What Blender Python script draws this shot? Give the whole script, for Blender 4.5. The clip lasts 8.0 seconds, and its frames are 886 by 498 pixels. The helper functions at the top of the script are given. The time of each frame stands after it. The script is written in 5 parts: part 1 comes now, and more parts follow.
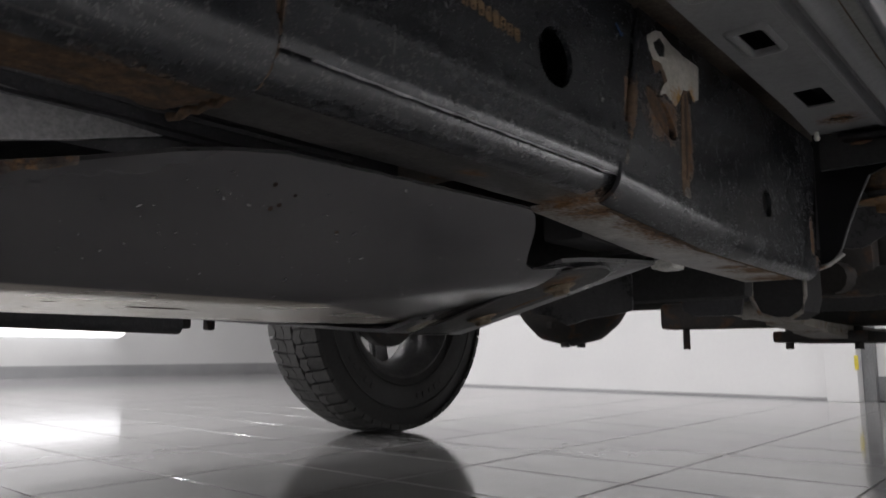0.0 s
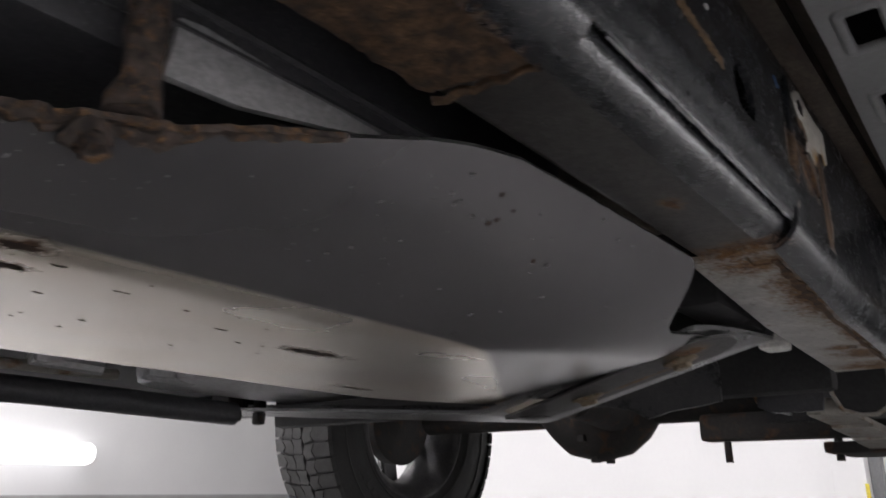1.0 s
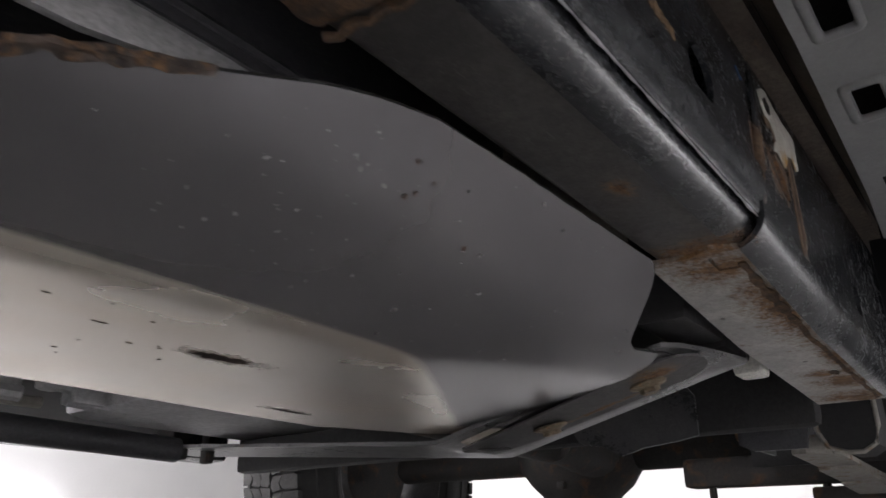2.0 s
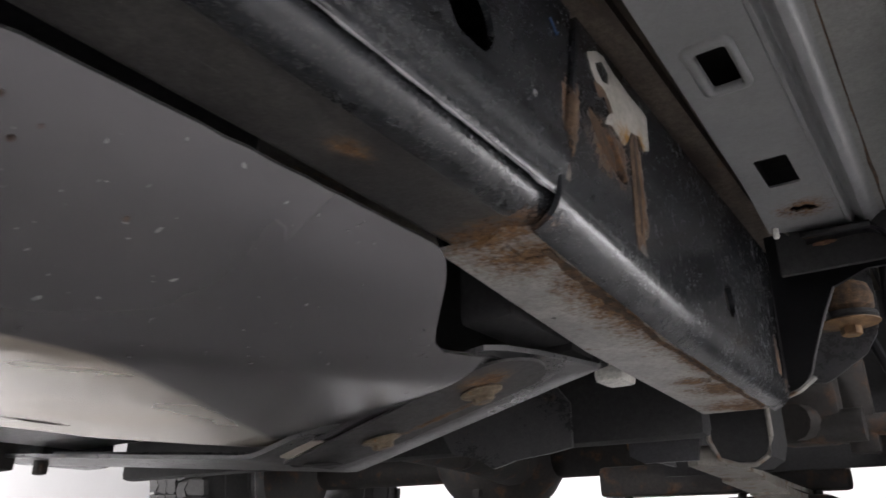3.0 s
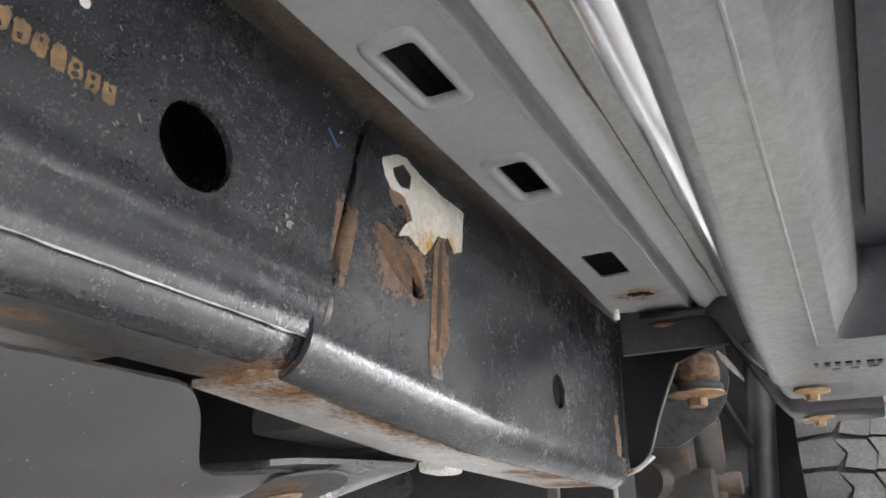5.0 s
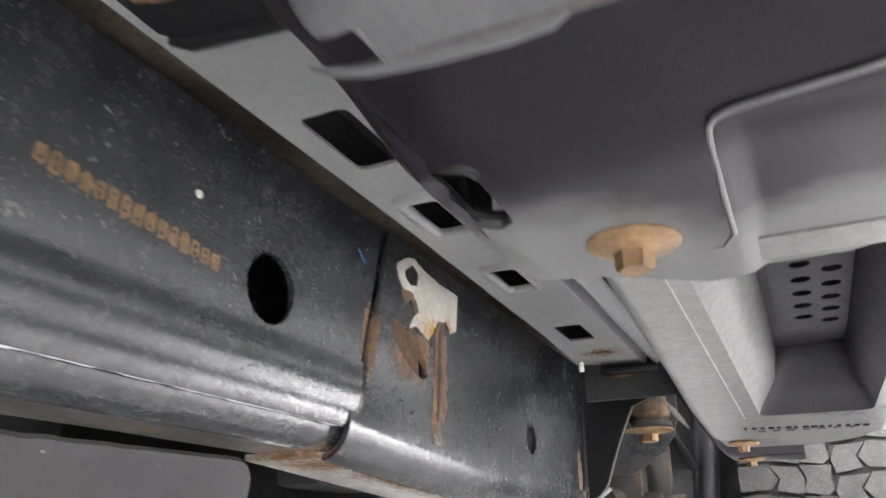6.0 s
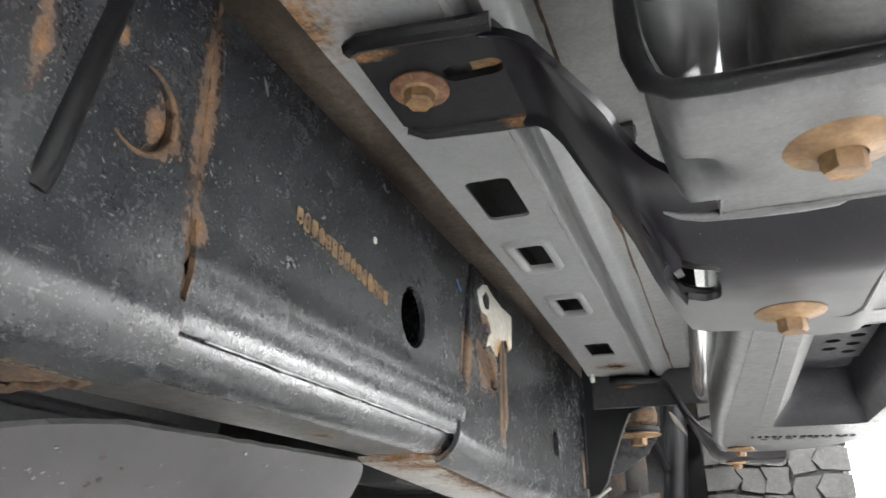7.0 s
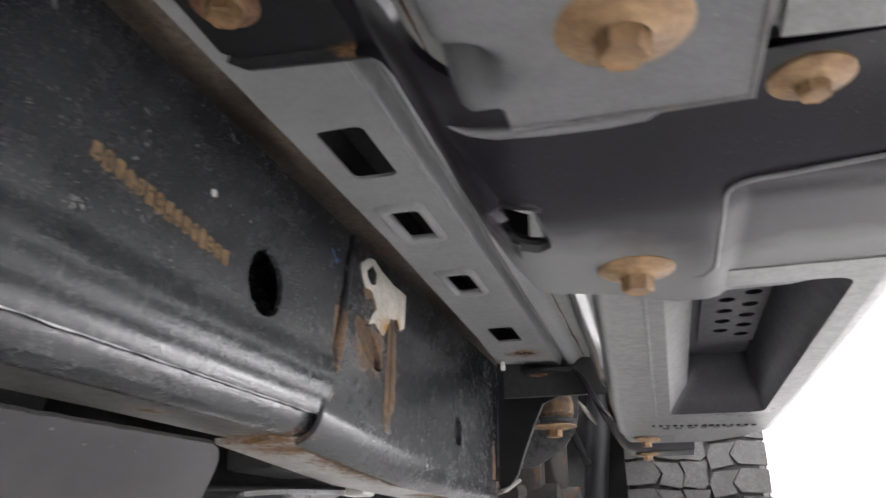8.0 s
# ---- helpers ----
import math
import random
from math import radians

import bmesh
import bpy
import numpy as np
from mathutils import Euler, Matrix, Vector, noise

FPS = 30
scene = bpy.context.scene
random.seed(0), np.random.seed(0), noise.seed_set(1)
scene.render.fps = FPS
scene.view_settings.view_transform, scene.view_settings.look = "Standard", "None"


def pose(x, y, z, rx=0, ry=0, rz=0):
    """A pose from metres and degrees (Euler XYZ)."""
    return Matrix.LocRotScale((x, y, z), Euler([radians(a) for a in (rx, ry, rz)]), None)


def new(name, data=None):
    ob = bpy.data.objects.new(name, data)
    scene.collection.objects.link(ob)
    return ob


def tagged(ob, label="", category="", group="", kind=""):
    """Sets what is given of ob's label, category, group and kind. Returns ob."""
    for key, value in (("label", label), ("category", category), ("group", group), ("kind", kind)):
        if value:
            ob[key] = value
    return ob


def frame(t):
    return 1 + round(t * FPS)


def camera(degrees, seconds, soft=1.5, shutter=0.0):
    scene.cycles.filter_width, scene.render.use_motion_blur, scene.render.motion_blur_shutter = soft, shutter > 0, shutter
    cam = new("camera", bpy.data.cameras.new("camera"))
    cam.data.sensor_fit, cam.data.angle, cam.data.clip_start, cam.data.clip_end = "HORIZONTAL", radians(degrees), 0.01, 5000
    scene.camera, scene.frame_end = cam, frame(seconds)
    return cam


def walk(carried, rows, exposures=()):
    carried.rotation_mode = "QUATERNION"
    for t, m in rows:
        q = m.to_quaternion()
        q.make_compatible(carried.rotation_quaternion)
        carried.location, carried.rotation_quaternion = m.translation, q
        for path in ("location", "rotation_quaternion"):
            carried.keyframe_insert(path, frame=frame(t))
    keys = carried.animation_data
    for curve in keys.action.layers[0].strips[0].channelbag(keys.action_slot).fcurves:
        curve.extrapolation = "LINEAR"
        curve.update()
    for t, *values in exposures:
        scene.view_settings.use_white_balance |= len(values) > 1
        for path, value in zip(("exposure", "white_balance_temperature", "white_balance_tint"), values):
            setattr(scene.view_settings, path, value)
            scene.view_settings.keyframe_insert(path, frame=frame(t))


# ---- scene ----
cam = camera(62.4, 8.0, soft=1.5, shutter=0.4)
METRES, EYE, TILT, LEAN, TURN = 0.92, 0.28, 8.0, 0.0, 40.9
ROWS = [
    (0.0, 0.0, 0.0, 0.0, -0.0, 0.0, -0.0),
    (0.5, -0.0667, 0.0373, -0.0481, -1.48, 5.71, -0.36),
    (1.0, -0.1501, 0.0425, -0.0655, -1.94, 10.08, -0.6),
    (1.2, -0.1770, 0.0453, -0.0733, -2.05, 11.81, -0.55),
    (2.3, -0.0605, 0.1361, -0.0977, -3.09, 14.25, -0.61),
    (2.5, -0.0299, 0.1549, -0.0922, -3.64, 14.21, -0.69),
    (3.0, 0.0377, 0.1901, -0.0795, -5.49, 14.22, -0.95),
    (3.5, 0.074, 0.2079, -0.0556, -7.25, 14.18, -1.29),
    (4.0, 0.0924, 0.2095, -0.0199, -8.8, 14.2, -1.43),
    (4.5, 0.1218, 0.2101, -0.0034, -10.08, 14.16, -1.68),
    (4.7, 0.1303, 0.2033, 0.0025, -10.61, 14.17, -1.63),
    (5.8, 0.0955, 0.1177, 0.0473, -14.46, 14.15, -1.98),
    (6.0, 0.074, 0.0819, 0.0586, -14.9, 14.08, -2.03),
    (6.5, -0.0095, 0.0305, 0.0669, -16.31, 14.09, -2.33),
    (7.0, -0.0764, 0.0327, 0.06, -20.31, 14.14, -2.73),
    (7.5, -0.064, 0.0428, 0.0527, -23.15, 14.21, -3.05),
    (8.0, 0.0011, 0.0545, 0.0515, -24.08, 14.15, -3.3),
]
EXPOSURES = [(t, stops, 6500, tint) for t, stops, tint in ((0.0, 0.02, 14), (1.0, 0.52, 16), (2.5, 0.92, 16), (3.5, 1.5, 15), (4.0, 1.9, 13), (4.5, 2.5, 11), (6.0, 2.77, 13), (7.0, 2.86, 9), (8.0, 2.25, 14))]
walk(cam, [(t, pose(0, 0, EYE, TILT, LEAN, TURN) @ pose(METRES * x, METRES * y, METRES * z, 90 + pitch, roll, yaw)) for t, x, y, z, yaw, pitch, roll in ROWS], EXPOSURES)

# ---- light: a white showroom lit by ceiling tubes, the world outside it dark ----
world = bpy.data.worlds.new("outside")
world.use_nodes = True
world.node_tree.nodes["Background"].inputs[0].default_value = (0.5, 0.55, 0.6, 1)
world.node_tree.nodes["Background"].inputs[1].default_value = 0.02
scene.world = world
ROOM = dict(x0=-8.4, x1=3.6, y0=-5.5, y1=8.0, top=3.2)
CEILING_LAMPS = [(x, y) for x in (-6.8, -3.7, -0.9, 2.0) for y in (-3.4, -0.9, 1.6)]
LAMP_WATTS = 46.0


# ---- materials ----
def shade(name, base, base2=None, rough=0.5, metal=0.0, grain=300.0, patch=14.0, vary=0.12, bump=0.08, dust=0.0,
          dust_colour=(0.42, 0.42, 0.42), rust=0.0, spots=(), rust_dark=(0.050, 0.029, 0.019), rust_light=(0.285, 0.160, 0.074), coat=0.0, spec=0.5, stretch=(1, 1, 1),
          grime=0.35, specks=0.0, speck_colour=(0.30, 0.30, 0.30), scratch=0.0, sheen_dust=(), sheen_dust_colour=(0.15, 0.15, 0.152), worn=None, relief=0.0012, mottle=0.45, patina=0.08, grit=0.0):
    """A painted or bare surface: patchy colour, grain, dust specks, loose rust and rust round given places."""
    m = bpy.data.materials.new(name)
    m.use_nodes = True
    nt = m.node_tree
    N, L = nt.nodes, nt.links
    bsdf = N["Principled BSDF"]
    co = N.new("ShaderNodeTexCoord").outputs["Object"]
    if tuple(stretch) != (1, 1, 1):
        mp = N.new("ShaderNodeMapping")
        mp.inputs["Scale"].default_value = stretch
        L.new(co, mp.inputs[0])
        fine_co = mp.outputs[0]
    else:
        fine_co = co

    def noise_tex(scale, detail=4, source=None):
        n = N.new("ShaderNodeTexNoise")
        n.inputs["Scale"].default_value, n.inputs["Detail"].default_value = scale, detail
        L.new(source or fine_co, n.inputs["Vector"])
        return n.outputs["Fac"]

    def math_node(op, a, b, clamp=False):
        n = N.new("ShaderNodeMath")
        n.operation, n.use_clamp = op, clamp
        for i, v in enumerate((a, b)):
            if v is None:
                continue
            if isinstance(v, (int, float)):
                n.inputs[i].default_value = v
            else:
                L.new(v, n.inputs[i])
        return n.outputs[0]

    def ramp(fac, lo, hi):
        n = N.new("ShaderNodeMapRange")
        n.inputs["From Min"].default_value, n.inputs["From Max"].default_value = lo, hi
        n.clamp = True
        L.new(fac, n.inputs["Value"])
        return n.outputs[0]

    def mix(fac, a, b):
        n = N.new("ShaderNodeMix")
        n.data_type = "RGBA"
        for socket, v in ((n.inputs["Factor"], fac), (n.inputs["A"], a), (n.inputs["B"], b)):
            if isinstance(v, tuple):
                socket.default_value = (*v, 1)
            else:
                L.new(v, socket)
        return n.outputs["Result"]

    base2 = base2 or tuple(min(1.0, c * 1.5 + 0.004) for c in base)
    fine, coarse = noise_tex(grain, 5), noise_tex(patch, 6)
    colour = mix(ramp(coarse, 0.35, 0.68), base, base2)
    colour = mix(math_node("MULTIPLY", ramp(fine, 0.4, 0.75), mottle), colour, tuple(c * 0.55 for c in base))
    rough_out = math_node("ADD", math_node("MULTIPLY", math_node("SUBTRACT", coarse, 0.5), vary * 2.2), rough, True)
    if dust:
        specks = math_node("MULTIPLY", ramp(noise_tex(grain * 2.1, 2), 0.63 - 0.04 * dust, 0.74), ramp(noise_tex(patch * 2.1, 3), 0.30, 0.60))
        d = math_node("MULTIPLY", specks, min(1.0, 0.8 * dust))
        colour = mix(d, colour, dust_colour)
        rough_out = math_node("ADD", rough_out, math_node("MULTIPLY", d, 0.12), True)
    if grime:
        dirt = ramp(math_node("ADD", math_node("MULTIPLY", noise_tex(150, 8, co), 0.5), math_node("MULTIPLY", noise_tex(520, 6, co), 0.5)), 0.40, 0.62)
        colour = mix(math_node("MULTIPLY", dirt, grime), colour, tuple(c * 0.38 for c in base))
        rough_out = math_node("ADD", rough_out, math_node("MULTIPLY", math_node("SUBTRACT", dirt, 0.5), patina), True)
    grains = None
    if specks:
        for scale, size, share in ((430, 0.22, 0.62), (230, 0.20, 0.56), (90, 0.13, 0.64)):
            v = N.new("ShaderNodeTexVoronoi")
            v.inputs["Scale"].default_value = scale
            L.new(co, v.inputs["Vector"])
            sep = N.new("ShaderNodeSeparateColor")
            L.new(v.outputs["Color"], sep.inputs[0])
            near = math_node("MULTIPLY", ramp(math_node("SUBTRACT", size, v.outputs["Distance"]), 0.0, 0.10), ramp(sep.outputs[0], share, share + 0.25))
            grains = near if grains is None else math_node("MAXIMUM", grains, near)
            near = math_node("MULTIPLY", near, ramp(noise_tex(26, 4, co), 0.25, 0.52))
            near = math_node("MULTIPLY", near, specks)
            colour = mix(near, colour, speck_colour)
            rough_out = math_node("ADD", rough_out, math_node("MULTIPLY", near, 0.08), True)
    if scratch:
        for turn, scale in (((0.3, 0.0, 0.0), (700, 28, 420)), ((-0.6, 0.2, 0.0), (700, 420, 22))):
            mp = N.new("ShaderNodeMapping")
            mp.inputs["Rotation"].default_value, mp.inputs["Scale"].default_value = turn, scale
            L.new(co, mp.inputs[0])
            line = math_node("MULTIPLY", ramp(noise_tex(1.0, 2, mp.outputs[0]), 0.66, 0.74), ramp(noise_tex(34, 3, co), 0.48, 0.62))
            colour = mix(math_node("MULTIPLY", line, scratch), colour, speck_colour)
    # Pale ellipsoid patches paint reflected light, mixed with dust, into the colour.
    for x, y, z, a, b, c in sheen_dust:
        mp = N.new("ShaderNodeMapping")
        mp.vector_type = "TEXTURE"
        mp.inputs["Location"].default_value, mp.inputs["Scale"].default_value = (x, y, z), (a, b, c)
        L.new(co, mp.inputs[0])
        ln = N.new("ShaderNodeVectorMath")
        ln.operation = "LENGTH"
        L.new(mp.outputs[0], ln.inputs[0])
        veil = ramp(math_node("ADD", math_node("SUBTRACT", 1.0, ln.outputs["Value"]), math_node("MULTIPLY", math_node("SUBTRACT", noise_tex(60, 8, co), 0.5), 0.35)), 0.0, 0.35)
        colour = mix(veil, colour, sheen_dust_colour)
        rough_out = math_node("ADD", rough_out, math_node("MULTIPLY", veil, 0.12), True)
    # Below a height, a pale tint stands in for floor reflection on scraped metal.
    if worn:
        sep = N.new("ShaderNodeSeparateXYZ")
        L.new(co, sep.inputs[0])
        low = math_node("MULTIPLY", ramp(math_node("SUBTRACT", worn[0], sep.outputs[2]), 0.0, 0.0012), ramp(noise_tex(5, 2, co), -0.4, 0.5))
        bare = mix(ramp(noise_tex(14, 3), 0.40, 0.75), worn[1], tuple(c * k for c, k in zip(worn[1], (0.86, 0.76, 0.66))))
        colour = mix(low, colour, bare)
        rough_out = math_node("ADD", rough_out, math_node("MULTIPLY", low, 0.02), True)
    mask = None
    if rust:
        mask = ramp(noise_tex(patch * 1.6, 9), 0.70 - rust, 0.78 - rust * 0.6)
    wobble = math_node("ADD", math_node("MULTIPLY", noise_tex(60, 8, co), 0.5), math_node("MULTIPLY", noise_tex(260, 6, co), 0.5)) if spots else None
    for x, y, z, a, b, c in spots:
        mp = N.new("ShaderNodeMapping")
        mp.vector_type = "TEXTURE"
        mp.inputs["Location"].default_value, mp.inputs["Scale"].default_value = (x, y, z), (a, b, c)
        L.new(co, mp.inputs[0])
        ln = N.new("ShaderNodeVectorMath")
        ln.operation = "LENGTH"
        L.new(mp.outputs[0], ln.inputs[0])
        near = math_node("SUBTRACT", 1.0, ln.outputs["Value"])
        near = ramp(math_node("ADD", near, math_node("MULTIPLY", math_node("SUBTRACT", wobble, 0.5), 2.6)), 0.0, 0.75)
        mask = near if mask is None else math_node("MAXIMUM", mask, near)
    bump_source = fine if grains is None or not grit else math_node("ADD", fine, math_node("MULTIPLY", grains, grit))
    metal_out = None
    if mask is not None:
        rusty = mix(ramp(math_node("ADD", math_node("MULTIPLY", noise_tex(150, 9, co), 0.5), math_node("MULTIPLY", noise_tex(700, 6, co), 0.5)), 0.36, 0.64), rust_dark, rust_light)
        colour = mix(mask, colour, rusty)
        rough_out = math_node("MAXIMUM", rough_out, math_node("MULTIPLY", mask, 0.85))
        bump_source = math_node("ADD", bump_source, math_node("MULTIPLY", math_node("MULTIPLY", mask, noise_tex(420, 6, co)), 2.2))
        if metal:
            metal_out = math_node("MULTIPLY", math_node("SUBTRACT", 1.0, mask), metal)
    L.new(colour, bsdf.inputs["Base Color"])
    L.new(rough_out, bsdf.inputs["Roughness"])
    if metal_out is not None:
        L.new(metal_out, bsdf.inputs["Metallic"])
    else:
        bsdf.inputs["Metallic"].default_value = metal
    bsdf.inputs["Coat Weight"].default_value, bsdf.inputs["Specular IOR Level"].default_value = coat, spec
    if bump:
        bp = N.new("ShaderNodeBump")
        bp.inputs["Strength"].default_value, bp.inputs["Distance"].default_value = bump, relief
        L.new(bump_source, bp.inputs["Height"])
        L.new(bp.outputs[0], bsdf.inputs["Normal"])
    return m


def glow(name, colour, strength):
    m = bpy.data.materials.new(name)
    m.use_nodes = True
    b = m.node_tree.nodes["Principled BSDF"]
    b.inputs["Base Color"].default_value = (*colour, 1)
    b.inputs["Emission Color"].default_value = (*colour, 1)
    b.inputs["Emission Strength"].default_value = strength
    return m


RAIL_SPOTS = [(-0.25, 0.1795, 0.505, 0.02, 0.0085, 0.058), (-0.25, 0.181, 0.450, 0.02, 0.008, 0.012), (-0.25, 0.1785, 0.43, 0.02, 0.003, 0.02), (-0.25, 0.510, 0.468, 0.02, 0.009, 0.032),
              (-0.248, 0.157, 0.482, 0.02, 0.010, 0.016), (-0.282, 0.13, 0.389, 0.018, 0.05, 0.004), (-0.30, 0.04, 0.384, 0.024, 0.10, 0.009),
              (-0.292, 0.486, 0.397, 0.042, 0.020, 0.009), (-0.25, 0.574, 0.476, 0.02, 0.042, 0.026), (-0.25, 0.628, 0.47, 0.01, 0.008, 0.05), (-0.248, 0.101, 0.482, 0.01, 0.004, 0.018), (-0.248, 0.131, 0.505, 0.01, 0.003, 0.005),
              (-0.25, 1.015, 0.42, 0.02, 0.01, 0.04), (-0.25, 0.118, 0.525, 0.01, 0.006, 0.008), (-0.295, 0.37, 0.3968, 0.010, 0.014, 0.006)]
CHASSIS = shade("chassis_paint", (0.025, 0.027, 0.031), (0.036, 0.038, 0.042), rough=0.25, vary=0.04, spec=0.68, grain=520, patch=26, bump=0.10, grit=0.35, dust=0.7, dust_colour=(0.22, 0.22, 0.22),
                grime=0.32, mottle=0.40, patina=0.07, specks=0.8, speck_colour=(0.24, 0.24, 0.235), scratch=0.3, spots=RAIL_SPOTS, rust_light=(0.27, 0.145, 0.066))
BOTTOM_SPOTS = [(-0.29, 0.487, 0.392, 0.06, 0.022, 0.02), (-0.278, 0.62, 0.385, 0.030, 0.14, 0.02), (-0.272, 0.80, 0.378, 0.018, 0.12, 0.02), (-0.29, 0.52, 0.390, 0.050, 0.040, 0.02),
                (-0.285, 0.90, 0.378, 0.045, 0.055, 0.02), (-0.29, 1.0, 0.378, 0.07, 0.055, 0.05), (-0.30, 0.855, 0.378, 0.026, 0.028, 0.01)]
ZINC = shade("worn_zinc_steel", (0.38, 0.37, 0.355), (0.56, 0.55, 0.52), rough=0.44, metal=0.15, grain=260, patch=30, bump=0.07, mottle=0.2, rust=0.09, dust=0.25, dust_colour=(0.12, 0.12, 0.12), spots=BOTTOM_SPOTS)
RUST = shade("rust", (0.055, 0.036, 0.025), (0.205, 0.122, 0.064), rough=0.88, grain=320, patch=110, bump=0.7, grime=0.6)
RUST_STREAK = shade("rust_film", (0.10, 0.062, 0.040), (0.25, 0.165, 0.10), rough=0.85, grain=400, patch=90, bump=0.4, grime=0.5)
RUST_DARK = shade("dark_rust", (0.035, 0.022, 0.016), (0.075, 0.045, 0.03), rough=0.85, grain=400, patch=90, bump=0.4)
CRUST = shade("grey_rust_crust", (0.024, 0.019, 0.017), (0.17, 0.13, 0.11), rough=0.9, grain=240, patch=120, bump=0.8, rust=0.18)
FLECK_GREY = shade("pale_weld_crust", (0.10, 0.085, 0.075), (0.42, 0.38, 0.35), rough=0.85, grain=600, patch=220, bump=0.6)
BOLT_RUSTY = shade("rusty_bolt", (0.11, 0.048, 0.026), (0.30, 0.16, 0.085), rough=0.72, grain=300, patch=130, bump=0.5, rust=0.16)
GUARD_BOLT = shade("dull_zinc_bolt", (0.15, 0.11, 0.07), (0.34, 0.285, 0.20), rough=0.6, metal=0.1, grain=300, patch=110, bump=0.4, rust=0.14)
RUST_BROWN = shade("brown_primer", (0.055, 0.041, 0.032), (0.20, 0.165, 0.130), rough=0.5, grain=500, patch=34, bump=0.05, mottle=0.25, dust=0.4, dust_colour=(0.30, 0.27, 0.22), rust=0.08, grime=0.5, specks=0.4, stretch=(1, 0.35, 1))
# The near-white underside paints the floor's reflection as well as scraped steel.
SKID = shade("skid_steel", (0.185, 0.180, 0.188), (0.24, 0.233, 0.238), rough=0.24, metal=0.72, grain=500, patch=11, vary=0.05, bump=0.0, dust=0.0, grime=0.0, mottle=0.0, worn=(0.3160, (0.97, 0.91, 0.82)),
             dust_colour=(0.05, 0.045, 0.04), spots=[(-0.512, 0.272, 0.312, 0.012, 0.034, 0.01), (-0.622, 0.42, 0.312, 0.007, 0.028, 0.01), (-0.428, 0.05, 0.312, 0.008, 0.016, 0.01),
                                                     (-0.458, 0.055, 0.312, 0.007, 0.014, 0.01)], stretch=(1, 0.5, 1),
             rust_dark=(0.03, 0.018, 0.012), rust_light=(0.12, 0.06, 0.03))
TANK = shade("tank_plastic", (0.060, 0.060, 0.066), (0.085, 0.085, 0.092), rough=0.45, grain=300, patch=10, bump=0.05, dust=0.35)
TANK_GREY = shade("grey_tank_metal", (0.48, 0.48, 0.485), (0.60, 0.60, 0.605), rough=0.4, metal=0.1, grain=300, patch=30, bump=0.05, grime=0.5)
PRIMER = shade("grey_body_primer", (0.235, 0.239, 0.242), (0.285, 0.289, 0.290), rough=0.36, spec=0.5, grain=700, patch=9, vary=0.10, mottle=0.12, bump=0.03, dust=0.2, dust_colour=(0.10, 0.09, 0.08), grime=0.16, specks=0.35, speck_colour=(0.12, 0.09, 0.06),
               spots=[(-0.19, 0.13, 0.538, 0.05, 0.055, 0.02), (-0.208, 0.185, 0.538, 0.014, 0.03, 0.02), (-0.18, 0.886, 0.538, 0.030, 0.026, 0.02)])
SILL = shade("pale_sill_primer", (0.26, 0.263, 0.255), (0.33, 0.332, 0.315), rough=0.45, grain=300, patch=18, mottle=0.12, bump=0.06, dust=0.3, dust_colour=(0.16, 0.12, 0.08), grime=0.25, specks=0.8, speck_colour=(0.12, 0.07, 0.035))
ECOAT = shade("black_bracket_paint", (0.006, 0.006, 0.007), (0.011, 0.011, 0.013), rough=0.36, spec=0.25, grain=620, patch=18, mottle=0.12, bump=0.05, dust=0.15, specks=0.25, speck_colour=(0.16, 0.16, 0.16),
              spots=[(-0.186, 0.20, 0.527, 0.016, 0.006, 0.004), (-0.14, 0.27, 0.528, 0.010, 0.004, 0.006)])
# Patches put the floor's sheen and the flange highlight, with dust, into the black.
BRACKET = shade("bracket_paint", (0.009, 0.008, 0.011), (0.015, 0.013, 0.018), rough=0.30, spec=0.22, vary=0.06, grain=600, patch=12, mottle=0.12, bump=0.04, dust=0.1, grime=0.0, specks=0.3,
                sheen_dust=[(-0.055, 0.340, 0.436, 0.062, 0.070, 0.04), (0.045, 0.350, 0.436, 0.080, 0.052, 0.04), (-0.085, 0.184, 0.485, 0.026, 0.012, 0.032), (-0.104, 0.1945, 0.492, 0.016, 0.006, 0.020)], sheen_dust_colour=(0.135, 0.136, 0.138))
CROSS = shade("cross_member_paint", (0.060, 0.060, 0.063), (0.085, 0.084, 0.086), rough=0.32, spec=0.7, grain=400, patch=18, bump=0.05, dust=0.35, specks=0.4, rust=0.05)
TAIL = shade("rusty_tail_paint", (0.050, 0.048, 0.050), (0.080, 0.076, 0.074), rough=0.5, grain=400, patch=30, bump=0.15, dust=0.4, dust_colour=(0.18, 0.17, 0.16), spots=[(-0.46, 0.672, 0.335, 0.07, 0.006, 0.03), (-0.392, 0.640, 0.35, 0.03, 0.02, 0.02)])
RAIL_UNDER = shade("dirty_rail_underside", (0.040, 0.038, 0.037), (0.085, 0.080, 0.075), rough=0.42, grain=500, patch=26, bump=0.12, dust=0.7, dust_colour=(0.20, 0.19, 0.18), grime=0.45, specks=0.6, scratch=0.4, speck_colour=(0.26, 0.26, 0.25), spots=RAIL_SPOTS)
# Board plastic darkened to stand for the pocket's inner shade.
PURPLE = shade("pocket_shade_plastic", (0.018, 0.0165, 0.022), (0.026, 0.024, 0.030), rough=0.46, spec=0.28, grain=500, patch=14, bump=0.04, dust=0.2)
# Floor sheen on the black front plate as grey; also colours small pale parts.
PAD = shade("sheen_grey_paint", (0.098, 0.100, 0.104), (0.135, 0.136, 0.138), rough=0.38, grain=500, patch=16, mottle=0.12, bump=0.05, dust=0.25, grime=0.25, specks=0.3, speck_colour=(0.07, 0.06, 0.05))
